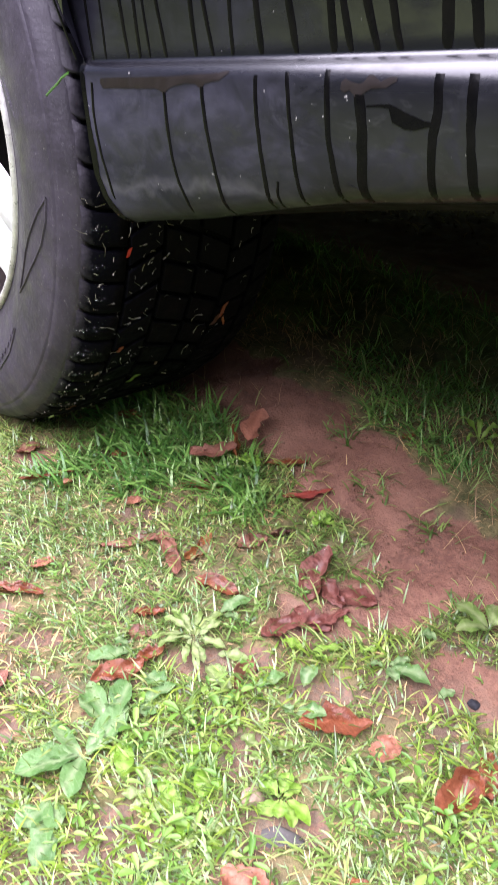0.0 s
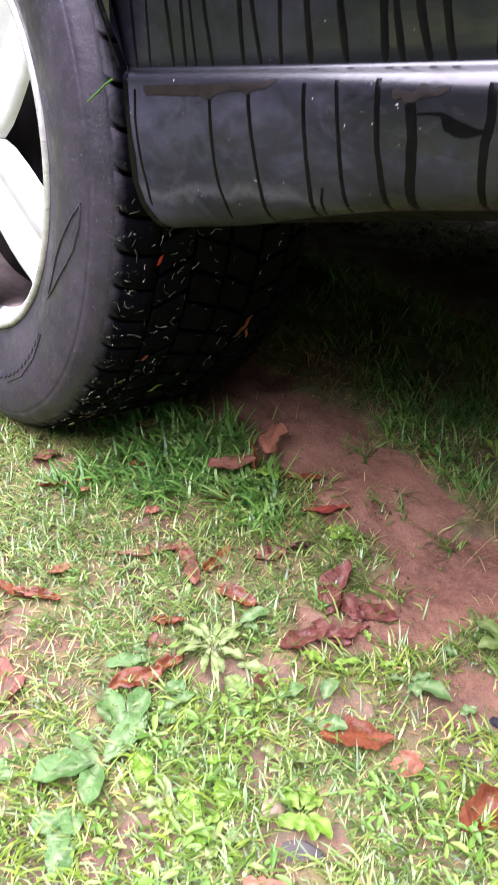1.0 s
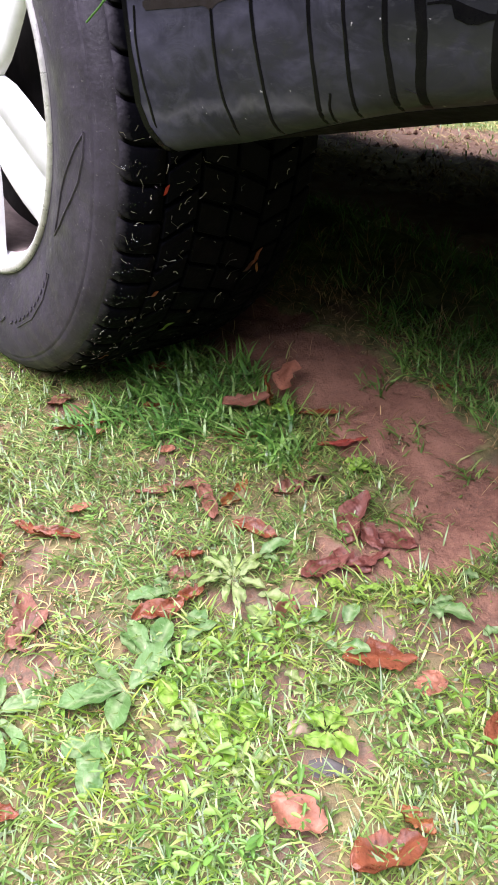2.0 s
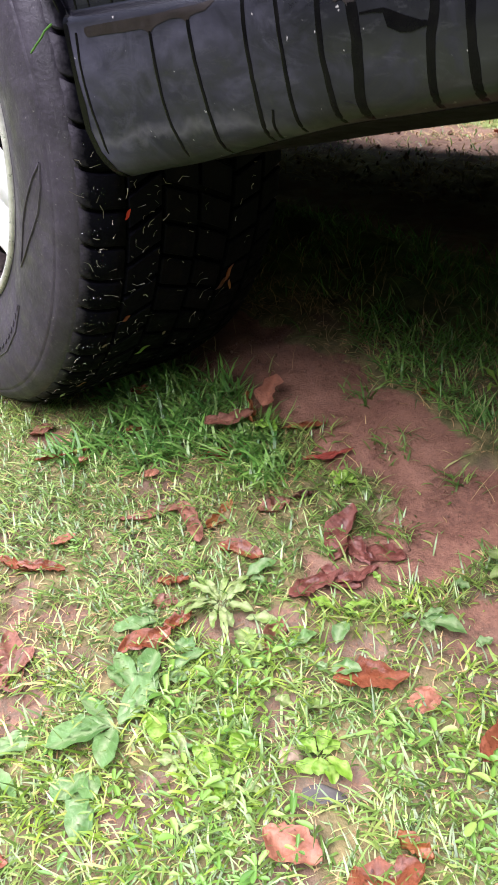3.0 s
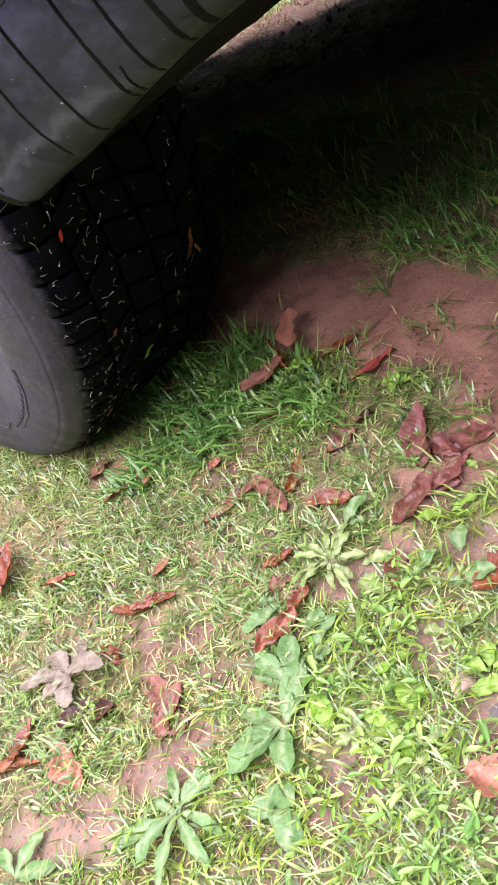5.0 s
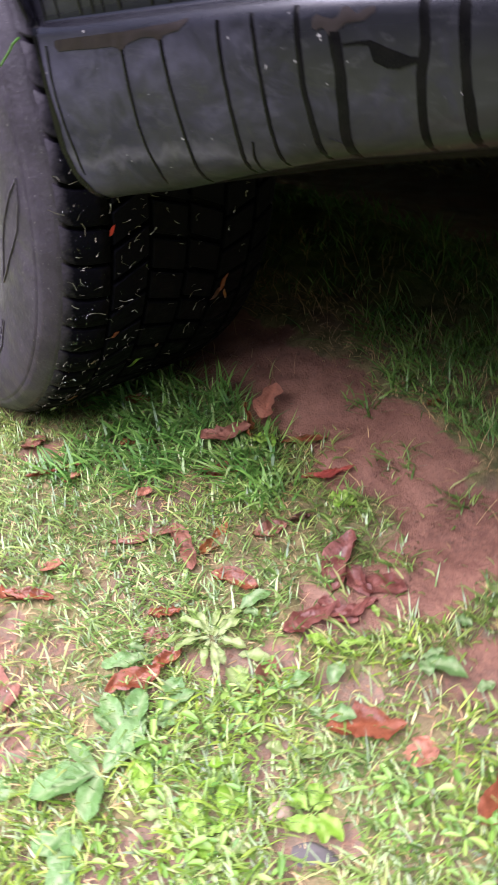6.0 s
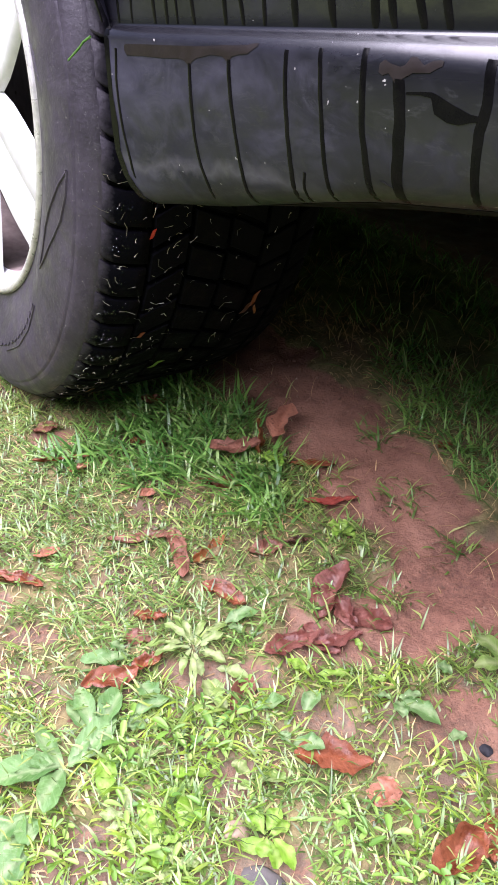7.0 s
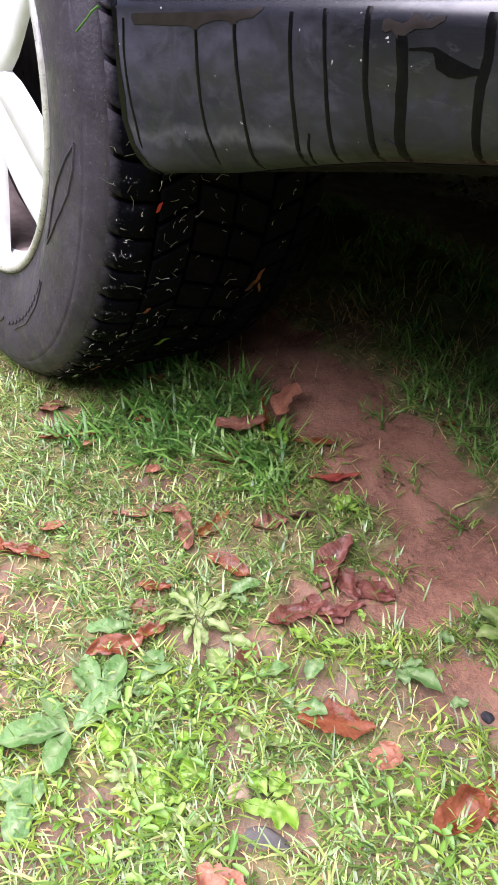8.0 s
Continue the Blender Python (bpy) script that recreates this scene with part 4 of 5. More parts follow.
fallen_leaf("large glossy red-brown leaf with a turned-up end", RUST, (0.017, -0.562), (0.056, -0.600), 0.46, 0.1, 0.02, 6, 0.013, crumple=0.0004, blunt=0.7, seed=21)
fallen_leaf("pinkish-brown oval leaf on thin grass", PINK, (0.061, -0.613), (0.039, -0.622), 0.82, 0.15, 0.06, 5, 0.009, stalk=False, seed=22)
fallen_leaf("crumpled wet maroon leaf standing up on soil", MAROON, (0.102, -0.478), (0.151, -0.453), 0.42, 0.4, 0.08, -14, 0.008, 0.010, crumple=0.0016, seed=23)
fallen_leaf("crumpled wet maroon leaf on soil", MAROON, (0.128, -0.470), (0.120, -0.502), 0.5, 0.3, 0.06, 10, 0.006, crumple=0.0016, seed=24)
fallen_leaf("flat wet maroon leaf pressed into soil", MAROON, (0.047, -0.483), (0.095, -0.489), 0.44, 0.12, 0.03, 0, 0.005, crumple=0.0014, seed=25)
fallen_leaf("flat wet maroon leaf pressed into soil", MAROON, (0.081, -0.493), (0.123, -0.509), 0.3, 0.15, 0.04, 0, 0.005, crumple=0.0014, seed=26)
fallen_leaf("flat greyish maroon leaf pressed into wet soil", MAROON, (0.130, -0.483), (0.144, -0.520), 0.60, 0.12, 0.03, 0, 0.005, crumple=0.0012, seed=58)
fallen_leaf("wet maroon leaf folded over another leaf", MAROON, (0.088, -0.477), (0.098, -0.513), 0.48, 0.2, 0.05, 8, 0.006, crumple=0.0016, seed=59)
fallen_leaf("folded red-brown leaf in grass", RUST, (0.082, -0.674), (0.037, -0.675), 0.6, 0.4, 0.1, -20, 0.012, seed=27)
fallen_leaf("red-brown leaf lying under grass", RUST, (0.104, -0.670), (0.074, -0.691), 0.55, 0.3, 0.1, 10, 0.010, seed=28)
fallen_leaf("brown dead leaf in thin grass", TAN, (0.092, -0.391), (0.122, -0.402), 0.6, 0.4, 0.1, 10, 0.008, seed=29)
fallen_leaf("small dark shrivelled leaf in thin grass", DARKLEAF, (0.125, -0.399), (0.145, -0.407), 0.5, 0.6, 0.1, 0, 0.008, stalk=False, seed=30)
fallen_leaf("dark red-brown leaf deep in grass", RUST, (0.076, -0.202), (0.104, -0.225), 0.4, 0.5, 0.1, -10, 0.012, stalk=False, seed=31)
fallen_leaf("small dark red leaf deep in grass", RUST, (0.117, -0.148), (0.135, -0.170), 0.5, 0.5, 0.1, 0, 0.014, stalk=False, seed=32)
fallen_leaf("dark rust-brown leaf under long grass", RUST, (0.107, -0.286), (0.144, -0.322), 0.36, 0.5, 0.1, 0, 0.006, stalk=False, seed=33)
fallen_leaf("flat tan dead leaf in thin grass", TAN, (0.003, -0.127), (0.028, -0.134), 0.8, 0.2, 0.05, 0, 0.006, stalk=False, seed=34)
fallen_leaf("oval pinkish-brown ribbed leaf on lawn", PINK, (-0.090, -0.610), (-0.076, -0.647), 0.62, 0.3, 0.1, 8, 0.012, seed=35)
fallen_leaf("curled orange-brown leaf on lawn", ORANGE, (-0.033, -0.665), (-0.027, -0.690), 0.6, 0.4, 0.1, -8, 0.012, seed=36)
fallen_leaf("large red-brown leaf on lawn", RUST, (-0.082, -0.673), (-0.035, -0.690), 0.6, 0.3, 0.1, -12, 0.013, seed=37)
fallen_leaf("red-brown leaf in a loose heap of leaves", RUST, (-0.152, -0.072), (-0.099, -0.084), 0.32, 0.5, 0.1, 0, 0.016, seed=38)
fallen_leaf("pinkish leaf in a loose heap of leaves", PINK, (-0.123, -0.075), (-0.138, -0.121), 0.38, 0.35, 0.1, 10, 0.020, seed=39)
fallen_leaf("red-brown leaf in a loose heap of leaves", RUST, (-0.130, -0.123), (-0.093, -0.090), 0.4, 0.4, 0.1, -10, 0.022, seed=40)
fallen_leaf("pinkish leaf in a loose heap of leaves", PINK, (-0.121, -0.053), (-0.099, -0.084), 0.5, 0.3, 0.1, 5, 0.018, stalk=False, seed=41)
fallen_leaf("dark brown curled leaf on soil", DARKLEAF, (-0.200, -0.292), (-0.165, -0.334), 0.5, 0.5, 0.15, 0, 0.010, seed=42)
fallen_leaf("brown leaf with a dark stem on soil", TAN, (-0.154, -0.402), (-0.131, -0.347), 0.4, 0.3, 0.05, 0, 0.009, seed=43)
fallen_leaf("narrow brown leaf in thin grass", RUST, (-0.245, -0.267), (-0.208, -0.260), 0.5, 0.4, 0.1, 0, 0.010, stalk=False, seed=44)
fallen_leaf("pinkish-brown leaf on soil", PINK, (-0.212, -0.300), (-0.225, -0.351), 0.45, 0.3, 0.12, 10, 0.009, seed=45)
fallen_leaf("narrow rolled rust-brown leaf in grass", ORANGE, (-0.264, -0.244), (-0.229, -0.294), 0.2, 0.7, 0.05, 0, 0.011, seed=46)
fallen_leaf("rust-brown leaf beside a broad weed", RUST, (-0.239, -0.491), (-0.216, -0.517), 0.5, 0.4, 0.1, 0, 0.012, seed=47)
fallen_leaf("brown leaf at the edge of bare soil", TAN, (-0.322, -0.327), (-0.306, -0.358), 0.5, 0.3, 0.1, 0, 0.009, seed=48)
fallen_leaf("dark brown leaf beside a broad weed", DARKLEAF, (-0.286, -0.427), (-0.263, -0.461), 0.4, 0.4, 0.1, 0, 0.009, seed=49)
fallen_leaf("rolled rust-brown leaf with a bent stalk", ORANGE, (-0.115, -0.168), (-0.089, -0.201), 0.26, 0.7, 0.08, 0, 0.014, seed=50)
fallen_leaf("narrow rust-brown leaf in grass", RUST, (-0.105, -0.274), (-0.085, -0.311), 0.3, 0.5, 0.08, 0, 0.012, seed=51)
fallen_leaf("brown leaf among lying straw", TAN, (-0.167, -0.390), (-0.125, -0.377), 0.42, 0.3, 0.08, 0, 0.008, seed=52)
fallen_leaf("small rust-brown leaf beside dead weed", RUST, (-0.130, -0.285), (-0.136, -0.311), 0.5, 0.4, 0.1, 0, 0.010, stalk=False, seed=53)
fallen_leaf("thin wet twig-like leaf on soil", DARKLEAF, (0.152, -0.431), (0.131, -0.455), 0.2, 0.7, 0.05, 0, 0.004, stalk=False, seed=54)
fallen_leaf("dry brown leaf on sunlit far lawn", ORANGE, (2.30, 1.10), (2.36, 1.20), 0.5, 0.5, 0.2, 0, 0.03, 0.03, seed=55)
fallen_leaf("dry brown leaf on sunlit far lawn", RUST, (2.05, 0.72), (2.10, 0.79), 0.5, 0.5, 0.2, 0, 0.02, seed=56)
fallen_leaf("small red-brown leaf on shaded soil", RUST, (0.323, -0.383), (0.333, -0.393), 0.7, 0.3, 0.1, 0, 0.008, stalk=False, seed=57)


# ---------------------------------------------------------------- weeds
def weed_leaf(parent, material, azimuth, long, wide, rise, droop, waist=0.35, lobes=0.0, seed=0, lift=0.0, fold=0.25):
    """One broad leaf of a rosette: it leaves the crown at azimuth, rises and droops; waist sets how far out it is widest."""
    rng = random.Random(seed)
    bm = bmesh.new()
    nu, nv = 14, 6
    ph = rng.uniform(0, 6)
    bend, roll = rng.uniform(-0.3, 0.3), rng.uniform(-0.22, 0.22)
    rows = []
    for i in range(nu + 1):
        u = i / nu
        body = math.sin(math.pi * u ** (0.85 + waist)) ** 0.6 if 0 < u < 1 else 0
        w = wide * long / 2 * max(0.07 if u < 0.9 else 0.02, body) * (1 - lobes * (0.5 + 0.5 * math.sin(u * 30 + ph)))
        row = []
        for j in range(nv + 1):
            v = 2 * j / nv - 1
            z = lift + rise * long * math.sin(u * math.pi * 0.6) - droop * long * u * u + fold * w * abs(v) + 0.03 * w * math.sin(19 * u + 3 * v + ph) + 0.0012 * math.sin(15 * u + ph) * v
            row.append(bm.verts.new((u * long, w * v + bend * long * u * u, z + roll * w * v)))
        if rows:
            for j in range(nv):
                bm.faces.new((rows[-1][j], rows[-1][j + 1], row[j + 1], row[j]))
        rows.append(row)
    bmesh.ops.solidify(bm, geom=bm.faces[:], thickness=0.0004)
    ob = part("leaf", bm, material, parent)
    ob.matrix_basis = Matrix.Rotation(radians(azimuth), 4, "Z")
    return ob


def weed(label, material, x, y, leaves, waist=0.35, lobes=0.0, seed=0, up=0.004, category="weed"):
    """A rosette weed. leaves: (azimuth, length, width share, rise, droop)."""
    base = tagged(new("weed_plant"), label, category, "lawn weeds")
    base.location = (x, y, ground_at(x, y) + up)
    rng = random.Random(seed)
    for k, (az, ln, wd, rise, droop) in enumerate(leaves):
        weed_leaf(base, material, az + rng.uniform(-9, 9), ln * rng.uniform(0.82, 1.12), wd * rng.uniform(0.85, 1.1), rise * rng.uniform(0.5, 1.1), droop, waist, lobes, seed * 31 + k, 0.0008 * k, rng.uniform(0.05, 0.4))
    return base


def laid_weed(label, material, crown, leaves, waist=0.35, lobes=0.0):
    """A weed with each leaf laid out on the ground. leaves: foot x, y, tip x, y and width."""
    cx, cy = crown
    base = tagged(new("weed_plant"), label, "weed", "lawn weeds")
    base.location = (cx, cy, ground_at(cx, cy) + 0.003)
    rng = random.Random(int(1000 * abs(cx) + 37 * len(leaves)))
    for k, (ax, ay, bx, by, wide) in enumerate(leaves):
        a, b = Vector((ax, ay, ground_at(ax, ay) + 0.003)), Vector((bx, by, ground_at(bx, by) + rng.uniform(0.003, 0.008)))
        long = (b - a).length * 1.05
        ob = weed_leaf(base, material, 0, long, min(1.0, 0.82 * wide / long), rng.uniform(0.05, 0.15), 0.09, waist, lobes, k + int(5000 * abs(ax)), 0.0004 * k, rng.uniform(0.1, 0.45))
        ex = (b - a).normalized()
        ey = Vector((0, 0, 1)).cross(ex).normalized()
        ob.matrix_basis = Matrix.Translation(a - base.location) @ Matrix((ex, ey, ex.cross(ey))).transposed().to_4x4()
    return base


laid_weed("broad green dock rosette with veined leaves", DOCK, (-0.116, -0.479), [(-0.116, -0.479, -0.124, -0.441, 0.0156), (-0.110, -0.479, -0.072, -0.474, 0.0260), (-0.117, -0.481, -0.143, -0.501, 0.0239), (-0.118, -0.477, -0.160, -0.467, 0.0322), (-0.112, -0.481, -0.097, -0.472, 0.0135), (-0.120, -0.475, -0.141, -0.456, 0.0187), (-0.114, -0.481, -0.096, -0.488, 0.0114)], 0.30, 0.05)
laid_weed("broad pale dock leaves beside a larger rosette", DOCK, (-0.089, -0.469), [(-0.084, -0.469, -0.058, -0.454, 0.0239), (-0.090, -0.466, -0.099, -0.439, 0.0166), (-0.088, -0.467, -0.085, -0.434, 0.0177), (-0.089, -0.472, -0.079, -0.484, 0.0125)], 0.30, 0.06)
laid_weed("drooping green dock leaves low in the grass", DOCK, (-0.152, -0.496), [(-0.150, -0.497, -0.152, -0.517, 0.0218), (-0.154, -0.496, -0.173, -0.502, 0.0239), (-0.150, -0.492, -0.174, -0.520, 0.0208), (-0.158, -0.521, -0.179, -0.524, 0.0260)], 0.30, 0.05)
laid_weed("bright narrow weed leaf among short grass", SPOON, (-0.087, -0.489), [(-0.087, -0.489, -0.103, -0.516, 0.0177), (-0.086, -0.492, -0.077, -0.494, 0.0083), (-0.090, -0.492, -0.103, -0.500, 0.0094)], 0.40, 0.04)
laid_weed("pale spoon-leaved weed in short grass", LETTUCE, (-0.095, -0.539), [(-0.096, -0.538, -0.088, -0.521, 0.0099), (-0.097, -0.538, -0.111, -0.527, 0.0104), (-0.095, -0.541, -0.098, -0.554, 0.0083), (-0.099, -0.541, -0.111, -0.537, 0.0073)], 0.70, 0.03)
laid_weed("small pale spoon-shaped weed leaves", LETTUCE, (-0.073, -0.510), [(-0.071, -0.509, -0.055, -0.506, 0.0094), (-0.075, -0.511, -0.085, -0.516, 0.0073), (-0.072, -0.512, -0.067, -0.520, 0.0062)], 0.80, 0.03)
laid_weed("green lobed weed leaves spread over the lawn", DOCK, (-0.064, -0.471), [(-0.064, -0.471, -0.034, -0.480, 0.0156), (-0.064, -0.469, -0.055, -0.486, 0.0114), (-0.043, -0.452, -0.043, -0.472, 0.0218), (-0.064, -0.474, -0.068, -0.486, 0.0094)], 0.45, 0.22)
laid_weed("yellowing lobed weed leaf in short grass", SPOON, (-0.031, -0.541), [(-0.029, -0.542, -0.058, -0.525, 0.0135), (-0.031, -0.543, -0.041, -0.551, 0.0094), (-0.028, -0.542, -0.029, -0.528, 0.0083)], 0.50, 0.42)
laid_weed("olive weed leaves beside dark soil", SPOON, (-0.054, -0.553), [(-0.047, -0.551, -0.073, -0.563, 0.0229), (-0.051, -0.552, -0.048, -0.542, 0.0104), (-0.085, -0.533, -0.090, -0.552, 0.0135), (-0.061, -0.550, -0.066, -0.537, 0.0094)], 0.40, 0.06)
laid_weed("young weed with bright upright leaves", SPOON, (-0.088, -0.561), [(-0.088, -0.562, -0.093, -0.545, 0.0125), (-0.087, -0.561, -0.083, -0.548, 0.0094), (-0.087, -0.564, -0.078, -0.572, 0.0094), (-0.089, -0.565, -0.094, -0.580, 0.0125), (-0.090, -0.562, -0.099, -0.570, 0.0104)], 0.50, 0.03)
laid_weed("young weed with pale spoon leaves", LETTUCE, (-0.087, -0.582), [(-0.086, -0.582, -0.073, -0.585, 0.0125), (-0.088, -0.582, -0.100, -0.585, 0.0114), (-0.088, -0.580, -0.084, -0.569, 0.0083)], 0.70, 0.03)
laid_weed("flat yellow-green rosette with toothed pale leaves", LETTUCE, (0.004, -0.449), [(0.005, -0.447, 0.013, -0.419, 0.0125), (0.006, -0.447, 0.020, -0.430, 0.0094), (0.006, -0.449, 0.035, -0.439, 0.0125), (0.006, -0.451, 0.029, -0.455, 0.0094), (0.005, -0.452, 0.020, -0.471, 0.0114), (0.003, -0.452, -0.003, -0.469, 0.0104), (0.002, -0.451, -0.012, -0.477, 0.0083), (0.002, -0.448, -0.023, -0.438, 0.0125), (0.003, -0.447, -0.021, -0.423, 0.0094), (0.003, -0.445, -0.002, -0.422, 0.0083), (0.003, -0.450, -0.015, -0.457, 0.0094)], 0.75, 0.18)
laid_weed("pale toothed weed leaves spread over soil", LETTUCE, (0.000, -0.472), [(-0.000, -0.471, -0.010, -0.502, 0.0166), (0.002, -0.473, 0.003, -0.492, 0.0114), (0.012, -0.470, 0.029, -0.490, 0.0135), (-0.007, -0.492, -0.002, -0.507, 0.0125)], 0.60, 0.16)
laid_weed("broad green leaves low in the grass", DOCK, (0.037, -0.443), [(0.035, -0.443, 0.062, -0.445, 0.0156), (0.036, -0.445, 0.047, -0.458, 0.0104), (-0.039, -0.424, -0.072, -0.418, 0.0166), (-0.040, -0.421, -0.047, -0.410, 0.0094)], 0.35, 0.05)
laid_weed("bright green seedling with spoon-shaped leaves", SPOON, (-0.028, -0.594), [(-0.028, -0.594, -0.036, -0.580, 0.0146), (-0.027, -0.594, -0.013, -0.587, 0.0135), (-0.028, -0.596, -0.012, -0.599, 0.0104), (-0.030, -0.596, -0.044, -0.598, 0.0156), (-0.029, -0.598, -0.030, -0.613, 0.0125), (-0.027, -0.598, -0.021, -0.620, 0.0135), (-0.030, -0.594, -0.026, -0.579, 0.0114), (-0.029, -0.597, -0.037, -0.605, 0.0135)], 0.85, 0.00)
laid_weed("green crinkled weed leaf cluster beside bare soil", DOCK, (0.100, -0.572), [(0.099, -0.573, 0.117, -0.600, 0.0218), (0.101, -0.573, 0.093, -0.587, 0.0146), (0.099, -0.571, 0.092, -0.560, 0.0094), (0.102, -0.573, 0.117, -0.579, 0.0114)], 0.40, 0.16)
laid_weed("blue-green oval weed leaves on thin grass", DOCK, (0.022, -0.555), [(0.022, -0.554, 0.036, -0.571, 0.0166), (0.021, -0.552, 0.021, -0.544, 0.0094), (0.044, -0.539, 0.058, -0.531, 0.0166), (0.013, -0.518, 0.030, -0.532, 0.0156), (0.112, -0.614, 0.125, -0.616, 0.0125), (0.144, -0.566, 0.153, -0.575, 0.0146)], 0.40, 0.05)
laid_weed("pale oval weed leaves on thin grass", LETTUCE, (-0.011, -0.556), [(-0.011, -0.553, -0.003, -0.574, 0.0187), (-0.012, -0.552, -0.018, -0.540, 0.0146), (-0.012, -0.556, -0.024, -0.562, 0.0104)], 0.50, 0.06)
laid_weed("narrow bright weed leaves on damp soil", SPOON, (0.068, -0.521), [(0.064, -0.520, 0.086, -0.537, 0.0094), (0.064, -0.517, 0.053, -0.504, 0.0125), (0.066, -0.523, 0.069, -0.537, 0.0073), (0.112, -0.520, 0.116, -0.512, 0.0073), (0.109, -0.557, 0.094, -0.549, 0.0062)], 0.50, 0.08)
weed("large pale rosette with long strap leaves", DOCK, -0.199, -0.439, [(140, 0.058, 0.22, 0.13, 0.12), (95, 0.036, 0.28, 0.15, 0.1), (55, 0.044, 0.24, 0.13, 0.1), (20, 0.036, 0.26, 0.15, 0.1), (-60, 0.051, 0.22, 0.12, 0.12), (-105, 0.058, 0.24, 0.12, 0.12), (-150, 0.048, 0.24, 0.12, 0.12), (175, 0.036, 0.28, 0.15, 0.1), (-15, 0.043, 0.24, 0.12, 0.1)], 0.6, 0.15, seed=11)
weed("withered grey-brown rosette of dead weed leaves", GREY_LEAF, -0.165, -0.269, [(a, 0.034 + 0.007 * (k % 3), 0.5, 0.2, 0.05) for k, a in enumerate((10, 70, 120, 175, 230, 300))], 0.45, 0.2, seed=12)
weed("small bright weed on bare soil", SPOON, 0.174, -0.419, [(a, 0.016, 0.6, 0.5, 0.1) for a in (-80, -20, 50, 120, 190)], 0.6, seed=16)
weed("small bright weed at the foot of long grass", SPOON, 0.173, -0.311, [(a, 0.014, 0.7, 0.6, 0.1) for a in (-100, -40, 20, 90, 160, 220)], 0.6, seed=17)
weed("bright green weed in shaded grass", SPOON, 0.372, -0.444, [(a, 0.026, 0.34, 0.9, 0.25) for a in (-120, -70, -20, 40, 100, 170)], 0.5, 0.3, seed=18)
weed("broad leaves of a weed on open lawn", DOCK, -0.298, -0.335, [(0, 0.034, 0.38, 0.12, 0.08), (-60, 0.037, 0.36, 0.12, 0.08), (70, 0.031, 0.38, 0.12, 0.08)], 0.3, 0.08, seed=20)
weed("pale weed leaves at the edge of bare soil", LETTUCE, 0.187, -0.602, [(100, 0.034, 0.5, 0.4, 0.1), (150, 0.03, 0.5, 0.4, 0.1), (40, 0.03, 0.45, 0.4, 0.1), (-20, 0.026, 0.5, 0.4, 0.1)], 0.5, 0.1, seed=21)


# ---------------------------------------------------------------- stones
def pebble(label, material, x, y, sx, sy, sz, seed):
    bm = bmesh.new()
    bmesh.ops.create_icosphere(bm, subdivisions=3, radius=1)
    for v in bm.verts:
        k = 1 + 0.22 * noise.noise(v.co * 1.3 + Vector((seed, 0, 0))) + 0.06 * noise.noise(v.co * 4 + Vector((seed, 3, 0)))
        v.co = Vector((v.co.x * sx, v.co.y * sy, v.co.z * sz)) * k
    ob = obj("pebble", bm, material)
    ob.location = (x, y, ground_at(x, y) + sz * 0.35)
    ob.rotation_euler = (0, 0, seed)
    return tagged(ob, label, "stone")


pebble("small pale rounded pebble in grass", STONE, -0.043, -0.583, 0.0065, 0.008, 0.0065, 1.0)
pebble("dark grey flat stone half sunk in soil", SLATE, -0.043, -0.614, 0.016, 0.010, 0.003, 2.2)
pebble("small black pebble on bare soil", COAL, 0.131, -0.632, 0.0042, 0.005, 0.0034, 3.1)


# ---------------------------------------------------------------- grass
TIPS = {}


def blades(name, label, material, spots, length, width, lean, seed, spread=None):
    """Many bent blades of grass in one mesh. spots: x, y arrays; length, width in metres and lean in degrees as (least, most)."""
    rng = np.random.RandomState(seed)
    x, y = spots
    n = len(x)
    ln = rng.uniform(*length, n) * (spread if spread is not None else 1)
    wd = rng.uniform(*width, n)
    az = rng.uniform(0, 2 * np.pi, n)
    start = np.radians(rng.uniform(lean[0] * 0.4, lean[1] * 0.7, n))
    end = np.radians(rng.uniform(lean[0], lean[1], n) + rng.uniform(0, 35, n))
    turn = rng.uniform(-0.6, 0.6, n)
    px, py, pz = x.copy(), y.copy(), height(x, y) - 0.002
    verts = np.zeros((n, 7, 3))
    segs = 3
    for k in range(segs + 1):
        u = k / segs
        a = az + turn * u
        w = wd * (0.75, 1.0, 0.8, 0.0)[k] / 2
        sx, sy = -np.sin(a), np.cos(a)
        if k < segs:
            verts[:, 2 * k] = np.stack([px + sx * w, py + sy * w, pz], -1)
            verts[:, 2 * k + 1] = np.stack([px - sx * w, py - sy * w, pz + wd * 0.25], -1)
        else:
            verts[:, 6] = np.stack([px, py, pz], -1)
        t = start + (end - start) * (u + 0.15)
        step_len = ln / segs
        px, py, pz = px + np.cos(a) * np.sin(t) * step_len, py + np.sin(a) * np.sin(t) * step_len, pz + np.cos(t) * step_len
    flat = verts.reshape(-1, 3)
    if len(flat):
        floor = height(flat[:, 0], flat[:, 1]) + 0.001
        low = flat[:, 2] < floor
        low.reshape(n, 7)[:, :2] = False
        flat[low, 2] = floor[low] + 0.001
    base = (np.arange(n) * 7)[:, None]
    quads = np.concatenate([base + np.array([0, 1, 3, 2]), base + np.array([2, 3, 5, 4])], 0)
    tris = base + np.array([4, 5, 6])
    TIPS[name] = verts[:, 6].copy()
    me = bpy.data.meshes.new(name)
    me.from_pydata(flat.tolist(), [], quads.tolist() + tris.tolist())
    me.shade_smooth()
    me.materials.append(material)
    return tagged(new(name, me), label, "grass", kind="stuff")


